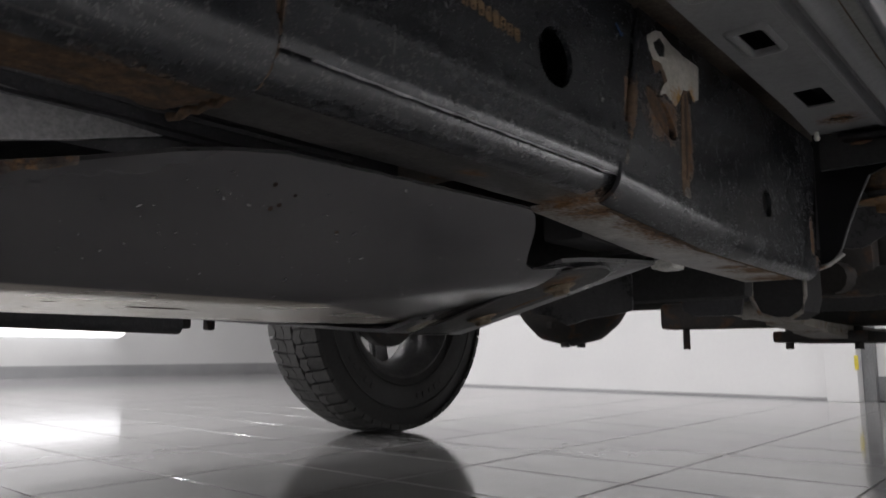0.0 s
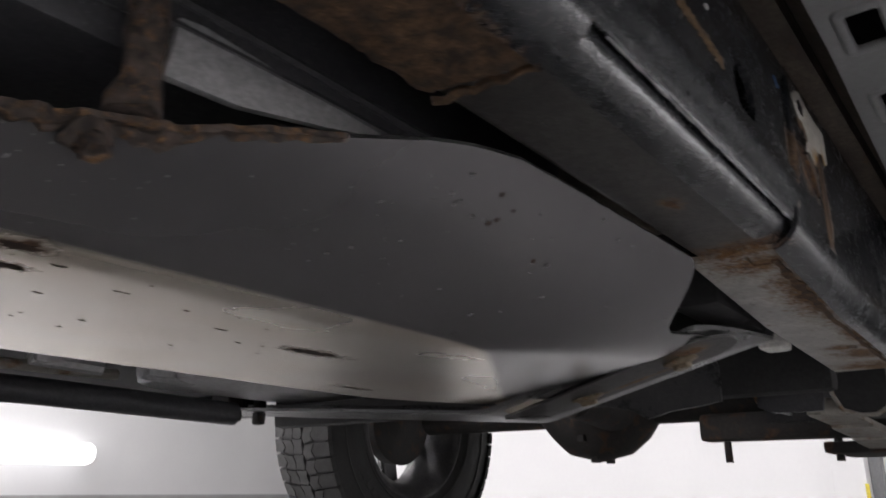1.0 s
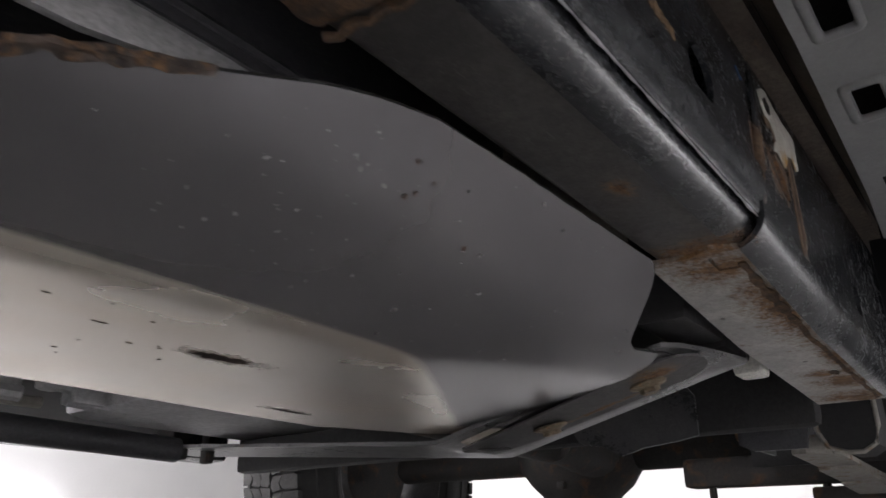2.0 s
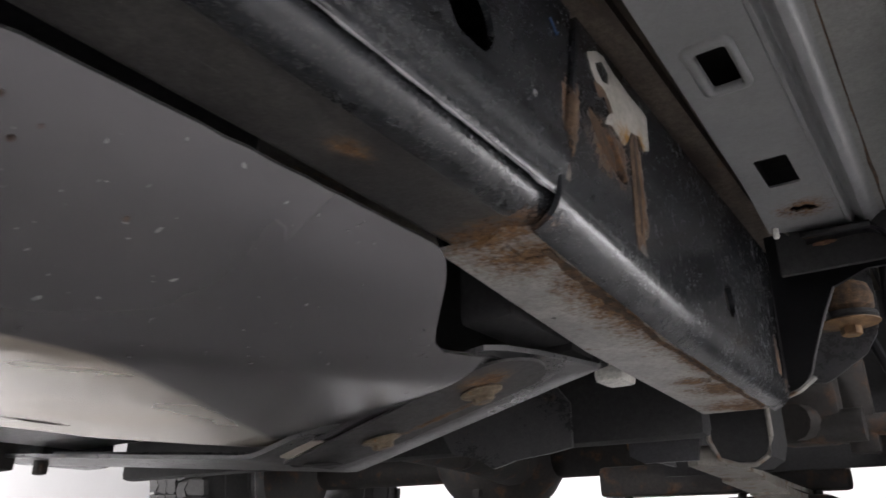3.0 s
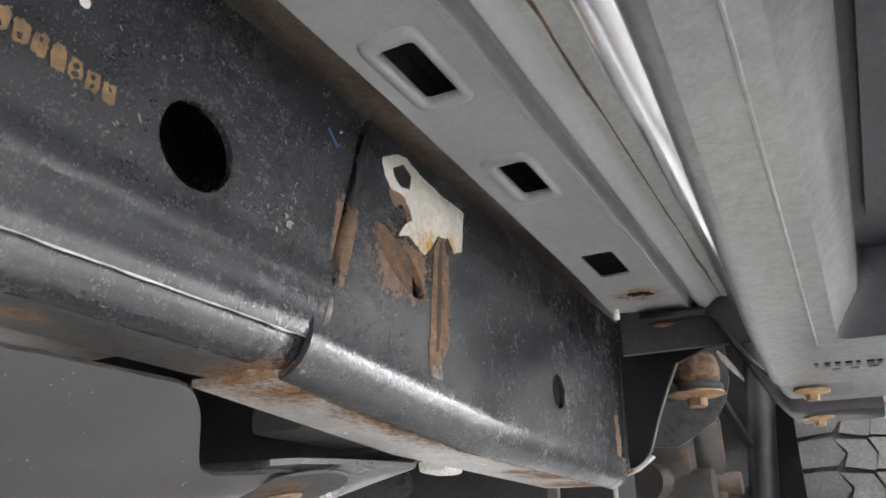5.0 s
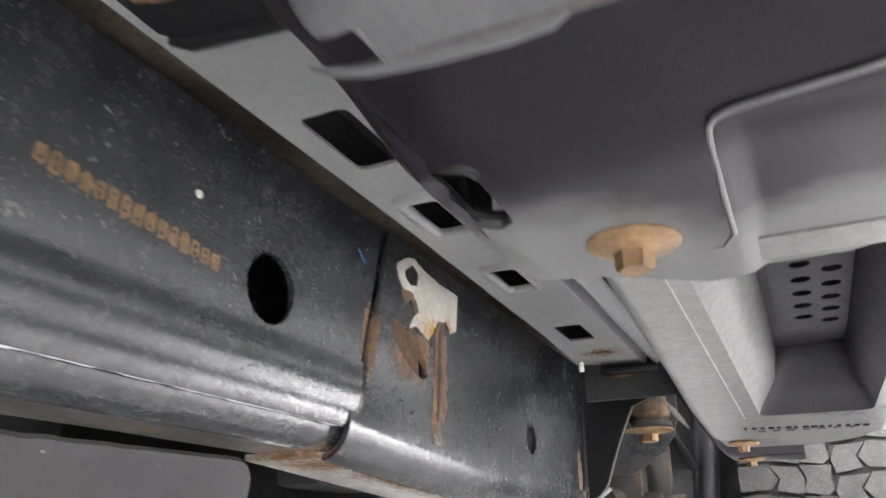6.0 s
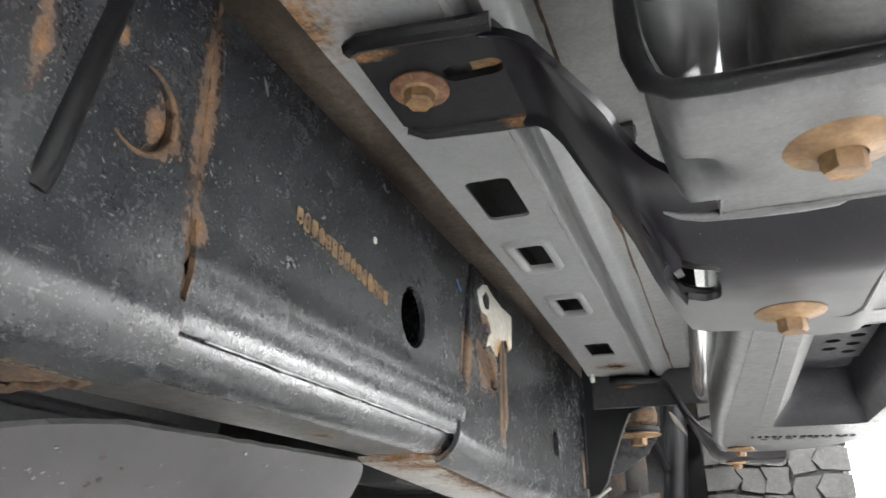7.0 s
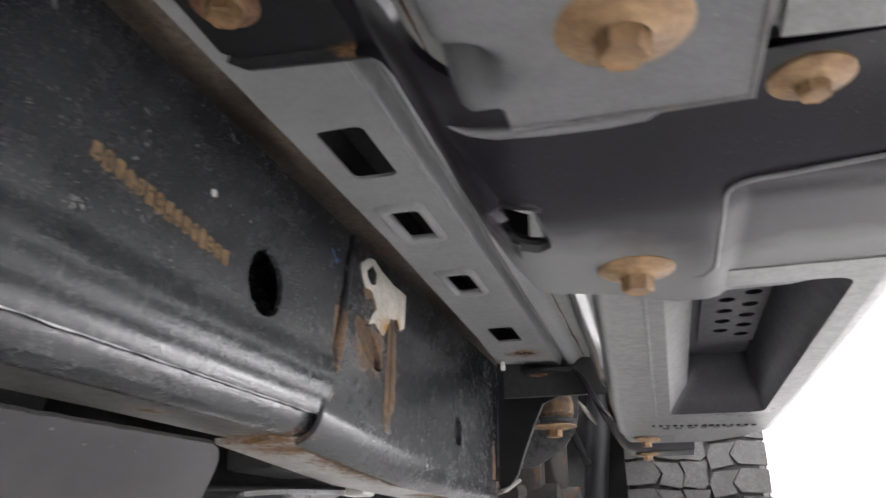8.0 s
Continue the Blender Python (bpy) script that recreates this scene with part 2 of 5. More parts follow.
BOARD = shade("running_board_plastic", (0.140, 0.142, 0.143), (0.185, 0.186, 0.183), rough=0.34, grain=700, patch=10, vary=0.10, mottle=0.12, bump=0.06, dust=0.3, dust_colour=(0.4, 0.4, 0.4), grime=0.4, specks=0.7, speck_colour=(0.06, 0.06, 0.06))
BRIGHT = shade("polished_step_tube", (0.86, 0.87, 0.88), (0.92, 0.92, 0.93), rough=0.11, metal=0.75, grain=90, patch=30, vary=0.03, bump=0.02, relief=0.003, grime=0.05)
BOLT = shade("yellow_zinc_bolt", (0.155, 0.085, 0.040), (0.42, 0.27, 0.135), rough=0.50, metal=0.25, grain=330, patch=75, bump=0.3, rust=0.10, rust_dark=(0.10, 0.045, 0.02), rust_light=(0.30, 0.15, 0.06))
RUBBER = shade("tyre_rubber", (0.022, 0.022, 0.022), (0.036, 0.035, 0.034), rough=0.7, grain=260, patch=12, bump=0.15, dust=0.3, dust_colour=(0.08, 0.078, 0.075))
TREAD = shade("dusty_tread_rubber", (0.034, 0.034, 0.033), (0.062, 0.061, 0.060), rough=0.75, grain=260, patch=30, bump=0.25, dust=0.6, dust_colour=(0.22, 0.21, 0.2))
RIM = shade("alloy_rim", (0.10, 0.10, 0.105), (0.17, 0.165, 0.16), rough=0.45, metal=0.5, grain=180, patch=20, bump=0.08, dust=0.5, dust_colour=(0.10, 0.08, 0.06))
AXLE = shade("axle_casting", (0.022, 0.021, 0.020), (0.040, 0.034, 0.031), rough=0.7, grain=160, patch=18, bump=0.4, rust=0.14, rust_dark=(0.03, 0.016, 0.01), rust_light=(0.12, 0.06, 0.03))
SPRING = shade("pale_leaf_steel", (0.30, 0.28, 0.25), (0.40, 0.38, 0.34), rough=0.6, grain=200, patch=25, bump=0.2, rust=0.12)
ALLOY = shade("cast_alloy", (0.52, 0.52, 0.53), (0.66, 0.66, 0.67), rough=0.5, metal=0.4, grain=200, patch=25, bump=0.2, dust=0.4, dust_colour=(0.06, 0.06, 0.06))
PAPER = shade("torn_sticker_paper", (0.50, 0.48, 0.42), (0.62, 0.60, 0.55), rough=0.8, grain=200, patch=40, bump=0.1,
              spots=[(-0.25, 0.605, 0.500, 0.02, 0.022, 0.012), (-0.25, 0.635, 0.505, 0.02, 0.010, 0.02)], rust_dark=(0.22, 0.10, 0.02), rust_light=(0.5, 0.3, 0.08))
OCHRE = shade("ochre_ink", (0.27, 0.165, 0.075), (0.06, 0.048, 0.036), rough=0.7, grain=420, patch=170, bump=0.1, dust=0.9, dust_colour=(0.025, 0.025, 0.027), grime=0.55)
# For dark parts, and for shade painted into gaps, cavities and fillers.
DARK = shade("dark_parts_and_shade", (0.028, 0.028, 0.030), (0.042, 0.041, 0.041), rough=0.8, grain=200, patch=20, bump=0.1)
BLUE = shade("blue_paint_mark", (0.03, 0.085, 0.20), rough=0.5, bump=0)
WHITE_BIT = shade("white_plastic", (0.7, 0.68, 0.62), rough=0.5, bump=0.05)
WALL = shade("white_wall_paint", (0.69, 0.69, 0.685), (0.74, 0.74, 0.73), rough=0.7, grain=40, patch=1.2, vary=0.05, grime=0.0, mottle=0.04, bump=0.0)
CEIL = shade("white_ceiling_paint", (0.80, 0.80, 0.80), (0.83, 0.83, 0.83), rough=0.85, grain=100, patch=1.0, vary=0.05, grime=0.04, mottle=0.04, bump=0.03)
SKIRT = shade("grey_skirting", (0.33, 0.335, 0.34), (0.38, 0.38, 0.385), rough=0.5, grain=100, patch=4, grime=0.04, mottle=0.04, bump=0.03)
TILE = shade("polished_grey_tile", (0.34, 0.336, 0.330), (0.40, 0.396, 0.389), rough=0.10, spec=1.0, grain=60, patch=3.2, vary=0.03, grime=0.04, patina=0.02, mottle=0.04, bump=0.0)
GROUT = shade("dark_grout", (0.13, 0.125, 0.12), (0.18, 0.17, 0.16), rough=0.85, grain=150, patch=9, bump=0.2)
TUBE = glow("lit_tube", (0.98, 0.99, 1.0), 12.0)
WALL_TUBE = glow("lit_wall_tube", (0.98, 0.99, 1.0), 1.25)
BAY_TUBE = glow("lit_bay_tube", (0.98, 0.99, 1.0), 6.0)
STEEL_GREY = shade("grey_door_frame", (0.22, 0.225, 0.23), (0.27, 0.27, 0.275), rough=0.5, grain=100, patch=6, bump=0.03)
YELLOW = shade("yellow_tag_plastic", (0.55, 0.45, 0.05), rough=0.5, bump=0.02)


# ---- mesh helpers ----
def part(name, bm, material, parent=None, label="", angle=38):
    """Links a bmesh as one mesh object under a thing or a part."""
    bmesh.ops.recalc_face_normals(bm, faces=bm.faces)
    for f in bm.faces:
        f.smooth = True
    for e in bm.edges:
        e.smooth = len(e.link_faces) == 2 and e.calc_face_angle(0.0) < radians(angle)
    me = bpy.data.meshes.new(name)
    bm.to_mesh(me)
    bm.free()
    me.materials.append(material)
    ob = new(name, me)
    ob.parent = parent
    return tagged(ob, label=label)


def empty(name, label, category, group=""):
    return tagged(new(name), label, category, group)


def twin(name, source, m, parent, label=""):
    """Another object on the mesh of source."""
    ob = new(name, source.data)
    ob.parent, ob.matrix_basis = parent, m
    return tagged(ob, label=label)


def box(bm, x0, x1, y0, y1, z0, z1, bevel=0.0, turn=None):
    made = bmesh.ops.create_cube(bm, size=1.0)["verts"]
    m = Matrix.Translation(((x0 + x1) / 2, (y0 + y1) / 2, (z0 + z1) / 2)) @ (turn or Matrix()) @ Matrix.Diagonal((x1 - x0, y1 - y0, z1 - z0, 1))
    bmesh.ops.transform(bm, matrix=m, verts=made)
    if bevel:
        bmesh.ops.bevel(bm, geom=list({e for v in made for e in v.link_edges}), offset=bevel, segments=2, affect="EDGES", profile=0.6)


def tube(bm, path, r, seg=14, cap=True, squash=1.0):
    """A round bar along a path of points; r may be one number or one for each point."""
    pts = [Vector(p) for p in path]
    radii = r if isinstance(r, (list, tuple)) else [r] * len(pts)
    rings, up = [], Vector((0, 0, 1))
    for i, p in enumerate(pts):
        d = (pts[min(i + 1, len(pts) - 1)] - pts[max(i - 1, 0)]).normalized()
        side = d.cross(up) if abs(d.dot(up)) < 0.95 else d.cross(Vector((1, 0, 0)))
        side.normalize()
        top = side.cross(d)
        rings.append([bm.verts.new(p + (side * math.cos(a) + top * math.sin(a) * squash) * radii[i]) for a in (2 * math.pi * k / seg for k in range(seg))])
    for a, b in zip(rings, rings[1:]):
        for k in range(seg):
            bm.faces.new((a[k], a[(k + 1) % seg], b[(k + 1) % seg], b[k]))
    if cap:
        bm.faces.new(rings[0]), bm.faces.new(rings[-1])


def revolve(bm, profile, centre, seg=48, axis="x"):
    """Turns (along, radius) pairs round an axis through centre."""
    c = Vector(centre)
    rings = []
    for a, r in profile:
        ring = []
        for k in range(seg):
            s, t = r * math.sin(2 * math.pi * k / seg), r * math.cos(2 * math.pi * k / seg)
            ring.append(bm.verts.new(c + Vector({"x": (a, s, t), "y": (s, a, t), "z": (s, t, a)}[axis])))
        rings.append(ring)
    for a, b in zip(rings, rings[1:]):
        for k in range(seg):
            bm.faces.new((a[k], a[(k + 1) % seg], b[(k + 1) % seg], b[k]))
    return rings


def circle(u, v, r, n=24, squash=1.0):
    return [(u + r * math.cos(2 * math.pi * k / n), v + r * squash * math.sin(2 * math.pi * k / n)) for k in range(n)]


def rounded(u0, u1, v0, v1, r, n=4):
    """A rectangle with rounded corners."""
    out = []
    for cu, cv, a0 in ((u1 - r, v1 - r, 0), (u0 + r, v1 - r, 90), (u0 + r, v0 + r, 180), (u1 - r, v0 + r, 270)):
        out += [(cu + r * math.cos(radians(a0 + 90 * k / n)), cv + r * math.sin(radians(a0 + 90 * k / n))) for k in range(n + 1)]
    return out


def sheet(bm, outline, holes, thick, place):
    """A flat plate with holes right through it; place(u, v, w) puts it into the world, w from 0 to thick."""
    flat = bmesh.new()
    loops = []
    for ring in (outline, *holes):
        vs = [flat.verts.new((u, v, 0)) for u, v in ring]
        for a, b in zip(vs, vs[1:] + vs[:1]):
            flat.edges.new((a, b))
        loops.append(vs)
    flat.verts.index_update()
    bmesh.ops.triangle_fill(flat, use_beauty=True, edges=flat.edges[:], normal=(0, 0, 1))
    low = {v: bm.verts.new(place(v.co.x, v.co.y, 0)) for v in flat.verts}
    high = {v: bm.verts.new(place(v.co.x, v.co.y, thick)) for v in flat.verts}
    for f in flat.faces:
        bm.faces.new([low[v] for v in f.verts])
        bm.faces.new([high[v] for v in reversed(f.verts)])
    for vs in loops:
        for a, b in zip(vs, vs[1:] + vs[:1]):
            bm.faces.new((low[a], low[b], high[b], high[a]))
    flat.free()


def on_side(x):
    """Places a plate on an upright plane at x: u along the truck, v up, growing inwards."""
    return lambda u, v, w: (x - w, u, v)


def level(z):
    """Places a plate level at z, growing upwards."""
    return lambda u, v, w: (u, v, z + w)


def arc(cx, cz, r, a0, a1, n=7):
    return [(cx + r * math.cos(radians(a0 + (a1 - a0) * k / n)), cz + r * math.sin(radians(a0 + (a1 - a0) * k / n))) for k in range(n + 1)]


def run(bm, profile, y0, y1, thick, steps=1, wave=0.0, slant=0.0, slant_from=0.41, fall=None):
    """A sheet of that thickness with a profile of (x, z) points, run along the truck; slant leans its far end with the height, fall(y) lifts it along the way."""
    rows = []
    for k in range(steps + 1):
        y = y0 + (y1 - y0) * k / steps
        row = []
        for x, z in profile:
            n = noise.noise(Vector((x * 9, y * 7, z * 9))) * wave
            row.append(bm.verts.new((x + n, y + (slant * (z - slant_from) if k == steps else 0), z + n + (fall(y) if fall else 0.0))))
        rows.append(row)
    made = []
    for a, b in zip(rows, rows[1:]):
        for i in range(len(a) - 1):
            made.append(bm.faces.new((a[i], a[i + 1], b[i + 1], b[i])))
    bmesh.ops.recalc_face_normals(bm, faces=made)
    bmesh.ops.solidify(bm, geom=made, thickness=thick)


def shell(bm, grid, lift):
    """Closes a grid of points into a plate; lift moves its other face."""
    low = [[bm.verts.new(p) for p in row] for row in grid]
    high = [[bm.verts.new(Vector(p) + Vector(lift)) for p in row] for row in grid]
    n, m = len(grid), len(grid[0])
    for j in range(n - 1):
        for i in range(m - 1):
            bm.faces.new((low[j][i], low[j][i + 1], low[j + 1][i + 1], low[j + 1][i]))
            bm.faces.new((high[j][i], high[j + 1][i], high[j + 1][i + 1], high[j][i + 1]))
    ring = [(0, i) for i in range(m)] + [(j, m - 1) for j in range(1, n)] + [(n - 1, i) for i in range(m - 2, -1, -1)] + [(j, 0) for j in range(n - 2, 0, -1)]
    for (a, b), (c, d) in zip(ring, ring[1:] + ring[:1]):
        bm.faces.new((low[a][b], low[c][d], high[c][d], high[a][b]))


def bolt_mesh(bm, r_washer, r_hex, height, dome=0.0025):
    """A flange bolt that hangs head down from z = 0."""
    revolve(bm, [(0.0, 0.0002), (0.0, r_washer * 0.96), (-0.0008, r_washer), (-0.0020, r_washer), (-0.0028, r_washer * 0.93), (-0.0030 - dome * 0.4, r_hex * 1.25), (-0.0030 - dome, r_hex * 1.02)], (0, 0, 0), 36, "z")
    top, tip = -0.003 - dome, -0.003 - dome - height
    hexa = [[bm.verts.new((r * math.cos(math.pi / 3 * k), r * math.sin(math.pi / 3 * k), z)) for k in range(6)] for r, z in ((r_hex, top + 0.001), (r_hex, tip + 0.0012), (r_hex * 0.86, tip))]
    for a, b in zip(hexa, hexa[1:]):
        for k in range(6):
            bm.faces.new((a[k], a[(k + 1) % 6], b[(k + 1) % 6], b[k]))
    bm.faces.new(hexa[-1])
    bm.faces.new([bm.verts.new((r_hex * 0.5 * math.cos(math.pi / 4 * k), r_hex * 0.5 * math.sin(math.pi / 4 * k), tip - 0.0002)) for k in range(8)])


# ---- room ----
floor = tagged(new("floor"), "polished light grey tile floor with dark joints", "floor", kind="structure")
bm = bmesh.new()
box(bm, ROOM["x0"] - 0.2, ROOM["x1"] + 0.2, ROOM["y0"] - 0.2, ROOM["y1"] + 0.2, -0.12, -0.003)
part("grout_bed", bm, GROUT, floor, "dark grout in the joints between the tiles")


def wall(name, x0, x1, y0, y1, z1=None, label="white painted showroom wall"):
    w = bmesh.new()
    box(w, x0, x1, y0, y1, -0.1, z1 or ROOM["top"])
    return tagged(part(name, w, WALL), label, "wall", kind="structure")


wall("wall_west", ROOM["x0"] - 0.15, ROOM["x0"], ROOM["y0"], ROOM["y1"])
wall("wall_east", ROOM["x1"], ROOM["x1"] + 0.15, ROOM["y0"], ROOM["y1"])
wall("wall_south", ROOM["x0"], ROOM["x1"], ROOM["y0"] - 0.15, ROOM["y0"])
wall("wall_north", ROOM["x0"], ROOM["x1"], ROOM["y1"], ROOM["y1"] + 0.15)
wall("wall_middle", -4.7, -1.13, 4.80, 5.0)
wall("wall_return", -4.7, -4.5, 5.0, 8.0)
wall("wall_door_side", 0.15, 3.6, 4.80, 5.0)
bm = bmesh.new()
box(bm, -1.13, -0.965, 4.66, 5.0, 0, ROOM["top"], 0.006)
tagged(part("pillar", bm, WALL), "white painted square pillar beside the door", "pillar", kind="structure")
bm = bmesh.new()
box(bm, ROOM["x0"] - 0.15, ROOM["x1"] + 0.15, ROOM["y0"] - 0.15, ROOM["y1"] + 0.15, ROOM["top"], ROOM["top"] + 0.2)
tagged(part("ceiling", bm, CEIL), "plain white showroom ceiling", "ceiling", kind="structure")
bm = bmesh.new()
box(bm, ROOM["x0"], ROOM["x0"] + 0.015, ROOM["y0"], ROOM["y1"], 0.0, 0.13, 0.003)
tagged(part("baseboard", bm, SKIRT), "grey skirting board along the white wall", "baseboard", kind="structure")
bm = bmesh.new()
box(bm, -4.7, -1.13, 4.792, 4.80, 0.0, 0.014, 0.002)
tagged(part("trim", bm, SKIRT), "thin grey floor trim under the white wall", "trim", kind="structure")
door = empty("door_1", "white panel door in a grey steel frame", "door")
door["kind"] = "structure"
bm = bmesh.new()
box(bm, -0.965, -0.90, 4.78, 4.98, 0, 2.15, 0.004)
part("jamb", bm, STEEL_GREY, door)
bm = bmesh.new()
box(bm, 0.09, 0.15, 4.78, 4.98, 0, 2.15, 0.004)
part("jamb", bm, STEEL_GREY, door)
bm = bmesh.new()
box(bm, -0.90, 0.09, 4.78, 4.98, 2.09, 2.15, 0.004)
part("lintel", bm, STEEL_GREY, door)
bm = bmesh.new()
box(bm, -0.90, 0.09, 4.86, 4.90, 0.14, 2.09)
part("leaf", bm, WALL, door, "white door leaf")
bm = bmesh.new()
box(bm, -0.90, 0.09, 4.84, 4.90, 0.004, 0.14, 0.003)
part("kick_plate", bm, STEEL_GREY, door, "grey kick plate along the foot of the door")
bm = bmesh.new()
box(bm, -0.975, -0.955, 4.652, 4.659, 0.18, 0.26, 0.001)
tagged(part("yellow_tag", bm, YELLOW), "small yellow plastic tag fixed to the pillar", "tag")
wall("wall_over_door", -0.965, 0.15, 4.80, 5.0)
bpy.data.objects["wall_over_door"].data.transform(Matrix.Translation((0, 0, 2.15)) @ Matrix.Diagonal((1, 1, 0.31, 1)))

for wall_x, wall_y, y0, y1, z, lit in ((ROOM["x0"], None, -3.0, 3.95, 0.550, WALL_TUBE), (None, 4.80, 2.3, 3.5, 0.50, BAY_TUBE)):
    lamp = empty("wall_light", "lit white horizontal tube light on the wall", "light", "wall lights")
    along = [(y0, 0.09), (y0 + 0.05, 0.115), (y1 - 0.05, 0.115), (y1, 0.09)]
    bm = bmesh.new()
    tube(bm, [(wall_x + 0.15, a, z) if wall_y is None else (a, wall_y - 0.15, z) for a, _ in along], [r for _, r in along], 20)
    part("tube", bm, lit, lamp, "glowing white tube")
    for f in (0.1, 0.9):
        bm = bmesh.new()
        a = y0 + (y1 - y0) * f
        if wall_y is None:
            box(bm, wall_x, wall_x + 0.13, a - 0.03, a + 0.03, z - 0.025, z + 0.025)
        else:
            box(bm, a - 0.03, a + 0.03, wall_y - 0.13, wall_y, z - 0.025, z + 0.025)
        part("bracket", bm, SKIRT, lamp)

for x, y in CEILING_LAMPS:
    fix = empty("ceiling_light", "long white ceiling light with a lit diffuser", "light", "ceiling lights")
    fix.location = (x, y, ROOM["top"])
    bm = bmesh.new()
    box(bm, -0.11, 0.11, -0.78, 0.78, -0.07, 0.0, 0.006)
    part("housing", bm, CEIL, fix)
    bm = bmesh.new()
    box(bm, -0.09, 0.09, -0.75, 0.75, -0.078, -0.070)
    part("diffuser", bm, TUBE, fix, "glowing diffuser")
    light = new("ceiling_lamp", bpy.data.lights.new("ceiling_lamp", "AREA"))
    light.data.shape, light.data.size, light.data.size_y, light.data.energy = "RECTANGLE", 0.3, 1.6, LAMP_WATTS * (0.75 if x > 0 else 1.15 if x < -6 else 0.85) * (0.6 if y > 1 else 1.15)
    light.data.color = (0.985, 0.985, 0.99)
    light.location, light.parent = (0, 0, -0.085), fix

# ---- truck ----
truck = empty("pickup_truck", "pickup truck with rusty black chassis and grey sills on tiles", "truck")
TX = -0.95  # the truck's middle

# body above the chassis
bm = bmesh.new()
run(bm, [(TX - 0.95, 0.60), (TX, 0.60), (-0.236, 0.60)], -2.6, 1.25, 0.02)
part("floor_pan", bm, RUST_BROWN, truck, "brown primed floor pan over the chassis")
bm = bmesh.new()
run(bm, [(TX - 0.95, 0.66), (-0.06, 0.66)], 1.25, 3.1, 0.02)
part("load_bed_floor", bm, RUST_BROWN, truck)
bm = bmesh.new()
run(bm, [(-0.236, 0.602), (-0.222, 0.556), (-0.209, 0.5405)], -1.2, 0.96, 0.0015, 24, 0.0015)
part("floor_flange", bm, RUST_BROWN, truck, "brown rusty flange above the chassis rail")

# sill underside with its square openings
bm = bmesh.new()
SILL_HOLES = [rounded(-0.1945, -0.1665, 0.346, 0.405, 0.005), rounded(-0.192, -0.172, 0.455, 0.504, 0.003), rounded(-0.192, -0.172, 0.588, 0.637, 0.003), rounded(-0.198, -0.171, 0.765, 0.825, 0.003)]
ragged = [(-0.193, 0.884), (-0.188, 0.878), (-0.183, 0.882), (-0.178, 0.879), (-0.171, 0.885), (-0.168, 0.893), (-0.176, 0.896), (-0.181, 0.891), (-0.188, 0.894)]
sheet(bm, [(-0.210, -1.2), (-0.150, -1.2), (-0.150, 0.958), (-0.157, 0.958), (-0.223, 0.936), (-0.216, 0.80), (-0.210, 0.50)], SILL_HOLES + [ragged], 0.0022, level(0.538))
sill = part("sill_flange", bm, PRIMER, truck, "grey sill underside with four square holes and a rusted one")
bm = bmesh.new()
run(bm, [(-0.1500, 0.5385), (-0.1494, 0.5378), (-0.1485, 0.5378), (-0.1478, 0.5390), (-0.1470, 0.5430), (-0.1458, 0.5470), (-0.1440, 0.5484), (-0.1415, 0.5470), (-0.1385, 0.5420), (-0.1365, 0.5390), (-0.1345, 0.5378), (-0.1320, 0.5384), (-0.1290, 0.5412), (-0.1255, 0.5445), (-0.122, 0.5455)], -1.2, 0.955, 0.002, 8)
part("sill_bead", bm, PRIMER, sill)
for y0, y1 in ((0.455, 0.504), (0.588, 0.637)):
    bm = bmesh.new()
    x0, x1 = -0.192, -0.172
    rings = []
    for grow, z in ((0.0, 0.5392), (0.0004, 0.5366), (0.0018, 0.5354), (0.0040, 0.5350), (0.0062, 0.5354), (0.0080, 0.5366), (0.0092, 0.5392)):
        rings.append([bm.verts.new((u, v, z)) for u, v in rounded(x0 - grow, x1 + grow * 0.75, y0 - grow * 1.25, y1 + grow * 1.1, 0.003 + grow * 0.6, 5)])
    for a, c in zip(rings, rings[1:]):
        for i in range(len(a)):
            bm.faces.new((a[i], a[(i + 1) % len(a)], c[(i + 1) % len(a)], c[i]))
    part("pressed_rim", bm, PRIMER, sill, "pressed rim round a square hole", 60)
# Dark lining and top panel added to shut out light behind the holes.
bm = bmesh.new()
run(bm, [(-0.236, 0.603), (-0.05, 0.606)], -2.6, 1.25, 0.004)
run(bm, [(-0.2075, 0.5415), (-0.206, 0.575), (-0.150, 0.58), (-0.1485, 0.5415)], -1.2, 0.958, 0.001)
part("sill_shade_lining", bm, DARK, sill)
bm = bmesh.new()
run(bm, [(-0.122, 0.5455), (-0.1165, 0.5458)], -1.2, 0.95, 0.002, 16, 0.0006)
run(bm, [(-0.1150, 0.5455), (-0.095, 0.5455), (-0.062, 0.550), (-0.060, 0.62)], -1.2, 0.95, 0.002, 16, 0.0006)
rocker = part("rocker_panel", bm, SILL, truck, "pale grey sill panel with a brown sealed seam")
bm = bmesh.new()
tube(bm, [(-0.1157 + 0.0007 * math.sin(k * 2.3), -1.2 + 2.14 * k / 60, 0.5450 + 0.0004 * noise.noise(Vector((k * 0.9, 1, 1)))) for k in range(61)], [0.0013 + 0.0030 * abs(noise.noise(Vector((k * 0.6, 6, 0)))) for k in range(61)], 6)
part("seam_sealer", bm, RUST, rocker, "brown cracked seam sealer")
bm = bmesh.new()
box(bm, -0.223, -0.06, 0.965, 0.972, 0.50, 0.62)
part("sill_end", bm, DARK, rocker)
bm = bmesh.new()
run(bm, [(-0.06, 0.62), (0.03, 0.63), (0.045, 0.70), (0.05, 0.95)], -2.6, 1.22, 0.004)
run(bm, [(2 * TX + 0.06, 0.55), (2 * TX - 0.03, 0.58), (2 * TX - 0.05, 0.70), (2 * TX - 0.05, 0.95)], -2.6, 1.22, 0.004)
part("body_side", bm, PRIMER, truck)
bm = bmesh.new()
